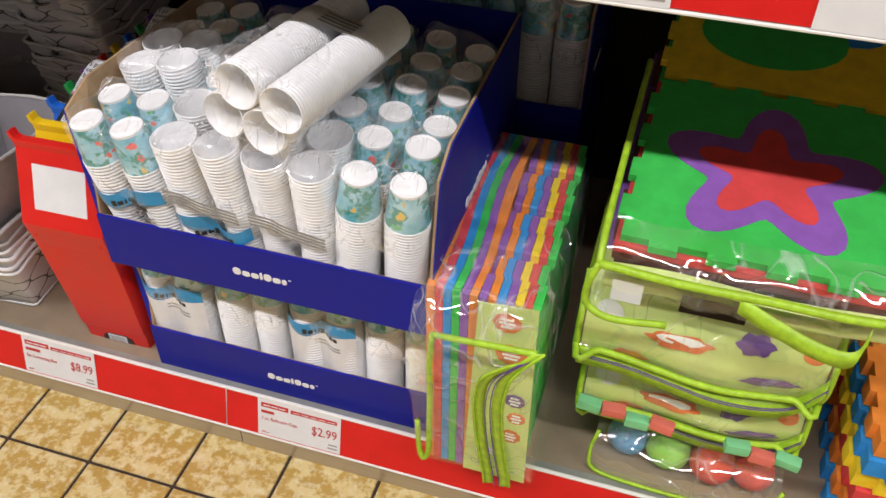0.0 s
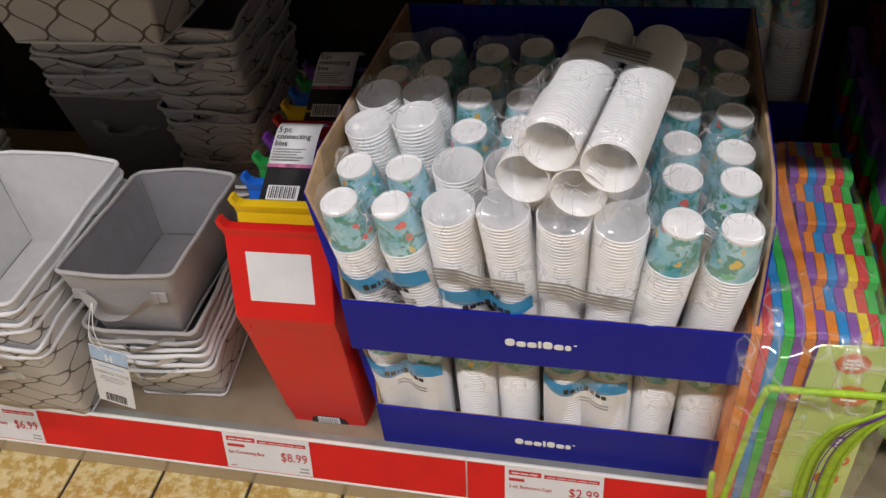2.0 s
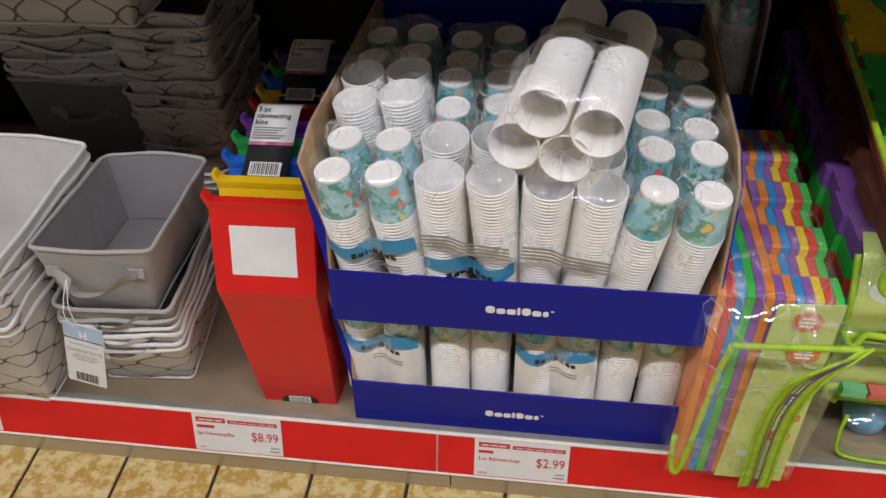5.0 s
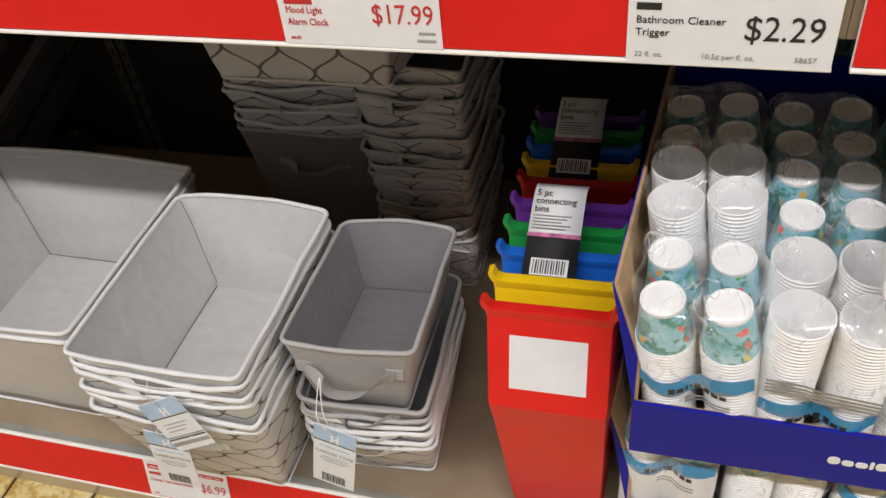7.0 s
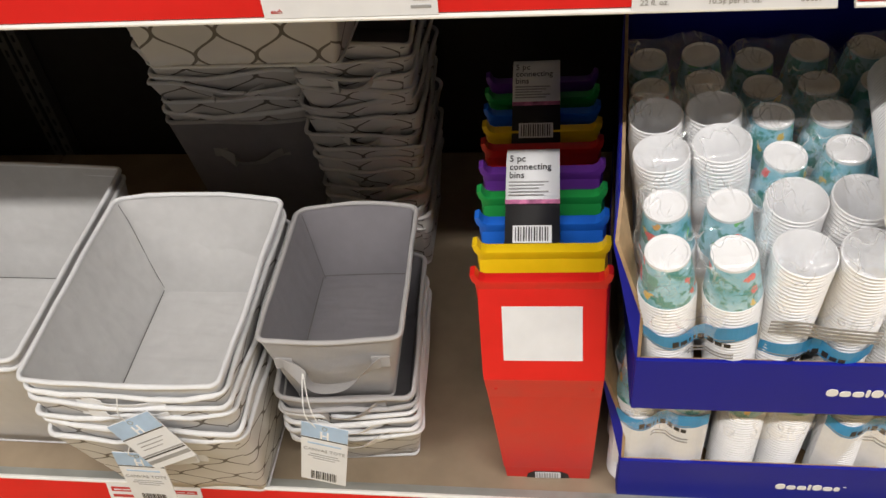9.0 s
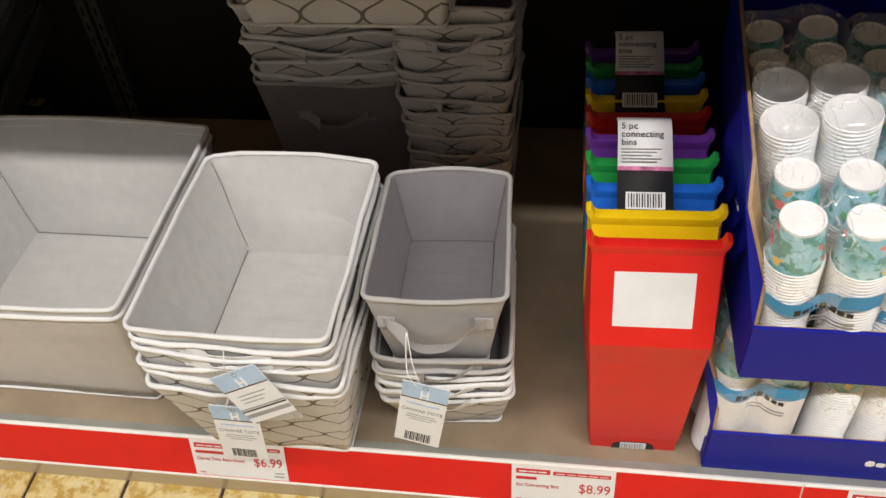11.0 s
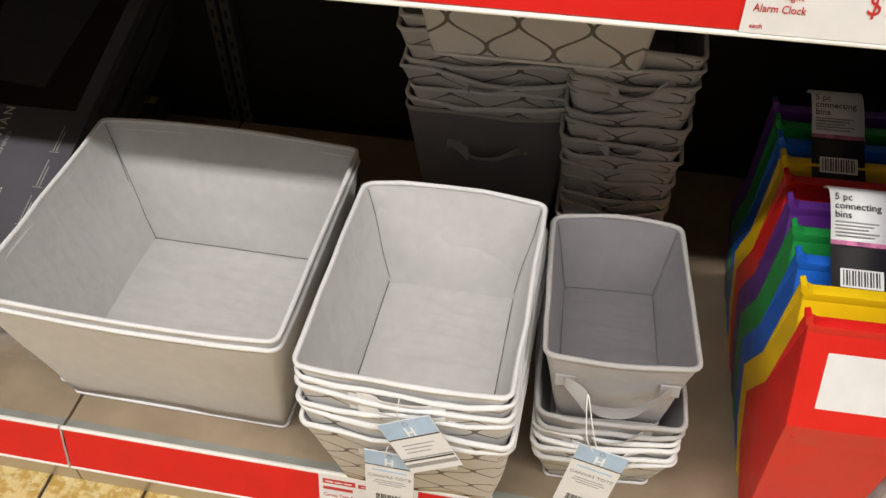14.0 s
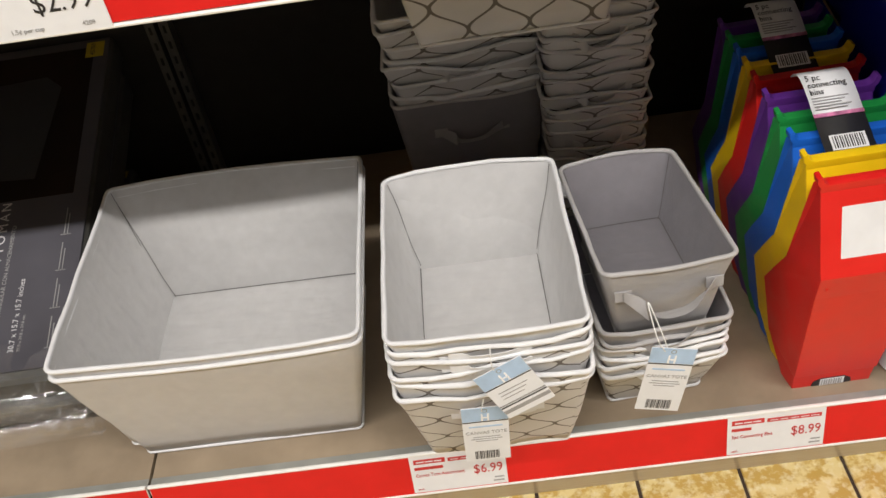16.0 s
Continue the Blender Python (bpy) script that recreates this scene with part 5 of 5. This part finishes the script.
def ottoman(m, label, show):
    t = thing("storage_ottoman", m, label, "ottoman", "flat-packed ottomans")
    L, W, T = 0.70, 0.40, 0.062
    part("folded_body", box(-W, 0, 0.012, L, 0.003, T - 0.004, 0.016, seg=3), M["dark_cloth"], t, "folded dark grey felt body", smooth=True)
    part("printed_sleeve", box(-W + 0.004, -0.004, 0.030, L - 0.01, T - 0.0035, T - 0.0005), M["dark_print"], t, "charcoal printed sleeve")
    f = part("plastic_wrap", rumple(pouch(W, T), 0.008, 24.0, 2.0 + show), M["crinkle_film"], t, "clear crinkled plastic", smooth="all")
    f.visible_shadow = False
    if show:
        z = T - 0.0002
        up = pose(0, 0, 0, 0, 0, 90)
        lettering("FURNITURE", 0.0205, M["pale_print"], t, 0.105, 0.208, z, m=up, space=1.35)
        lettering("RECTANGULAR", 0.0225, M["pale_print"], t, 0.055, 0.160, z, m=up, space=1.4)
        lettering("STORAGE OTTOMAN", 0.0225, M["pale_print"], t, 0.055, 0.131, z, m=up, space=1.4)
        lettering("OTOMANA RECTANGULAR CON ALMACENAMIENTO", 0.0095, M["ink_grey"], t, 0.058, 0.116, z, m=up)
        lettering("30.7 x 15.7 x 15.7 inches", 0.0125, M["pale_print"], t, 0.06, 0.086, z, m=up)
        lettering("77.9 x 39.8 x 39.8 cm", 0.0070, M["ink_grey"], t, 0.06, 0.076, z, m=up)
        for k in range(4):
            for q in range(2):
                part("print_bar", box(0.062 + 0.066 * k, 0.112 + 0.066 * k - 0.012 * q, 0.034 - 0.005 * q, 0.0355 - 0.005 * q, z - 0.0002, z + 0.0004), M["ink_grey"], t, m=up)
            part("print_bar", box(0.060 + 0.066 * k, 0.061 + 0.066 * k, 0.024, 0.040, z - 0.0002, z + 0.0004), M["ink_grey"], t, m=up)
        part("photo", box(0.34, L - 0.03, 0.03, 0.37, z - 0.0004, z + 0.0002), M["brown_print"], t, "brown photo of a room", m=up)
        part("photo_ottoman", prism([(0.38, 0.10), (0.39, 0.22), (0.42, 0.25), (0.60, 0.25), (0.61, 0.11), (0.58, 0.08)], "z", z + 0.0003, z + 0.0008), M["ink_black"], t, m=up)
    tag = part("number_label", box(-0.045, -0.012, L - 0.055, L - 0.018, T - 0.0003, T + 0.0005), plain("yellow_number_print", (0.5, 0.38, 0.02), 0.5), t, "yellow number label")
    part("lettering", text_mesh("45703", 0.012, M["ink_black"], "CENTER"), None, tag, m=pose(-0.028, L - 0.036, T + 0.0009, 0, 0, 90))
    return t


ottoman(pose(-0.930, 0.122, 0.128, 14.5, 0, 1.5), "flat-packed grey storage ottoman in clear wrap, leaning on the shelf", 0)
ottoman(pose(-0.925, 0.108, 0.205, 14.5, 0, 1.0), "flat-packed storage ottoman with charcoal printed sleeve, on another", 1)
prop = ottoman(pose(-0.99, 0.30, DECK + 0.001, 0, 0, 0) @ Matrix.Diagonal((1, 0.62, 0.8, 1)), "flat-packed grey storage ottoman under the others", 0)

# ---- on the upper shelf ----
carton = thing("blue_carton", pose(0, 0, 0), "blue product carton on the upper shelf", "carton")
part("body", box(0.84, 1.02, 0.125, 0.30, 0.8975, 1.06, 0.002), plain("bright_blue_carton", (0.02, 0.10, 0.50), 0.4), carton)
part("end_label", box(0.842, 1.018, 0.1235, 0.1245, 0.91, 1.04), plain("dark_blue_carton_front", (0.012, 0.03, 0.26), 0.4), carton)

# ---- floor tiles, nearest first ----
TILE = 0.1524
tile_mesh = mesh_of(box(-TILE / 2 + 0.0028, TILE / 2 - 0.0028, -TILE / 2 + 0.0028, TILE / 2 - 0.0028, -0.006, 0.0, 0.0012, seg=1), "tile", M["tile"])
far = bmesh.new()
for j in range(16):
    yc = 0.0302 - TILE / 2 - j * TILE
    for i in range(-30, 31):
        xc = 0.0245 + TILE / 2 + i * TILE
        if -15 <= i <= 14 and j < 10:
            t = part("tile", tile_mesh, None, floor)
            t.location = (xc, yc, 0)
        else:
            box(xc - TILE / 2 + 0.0028, xc + TILE / 2 - 0.0028, yc - TILE / 2 + 0.0028, yc + TILE / 2 - 0.0028, -0.006, 0.0, bm=far)
tagged(part("tiles_beyond", far, M["tile"], floor), kind="stuff")
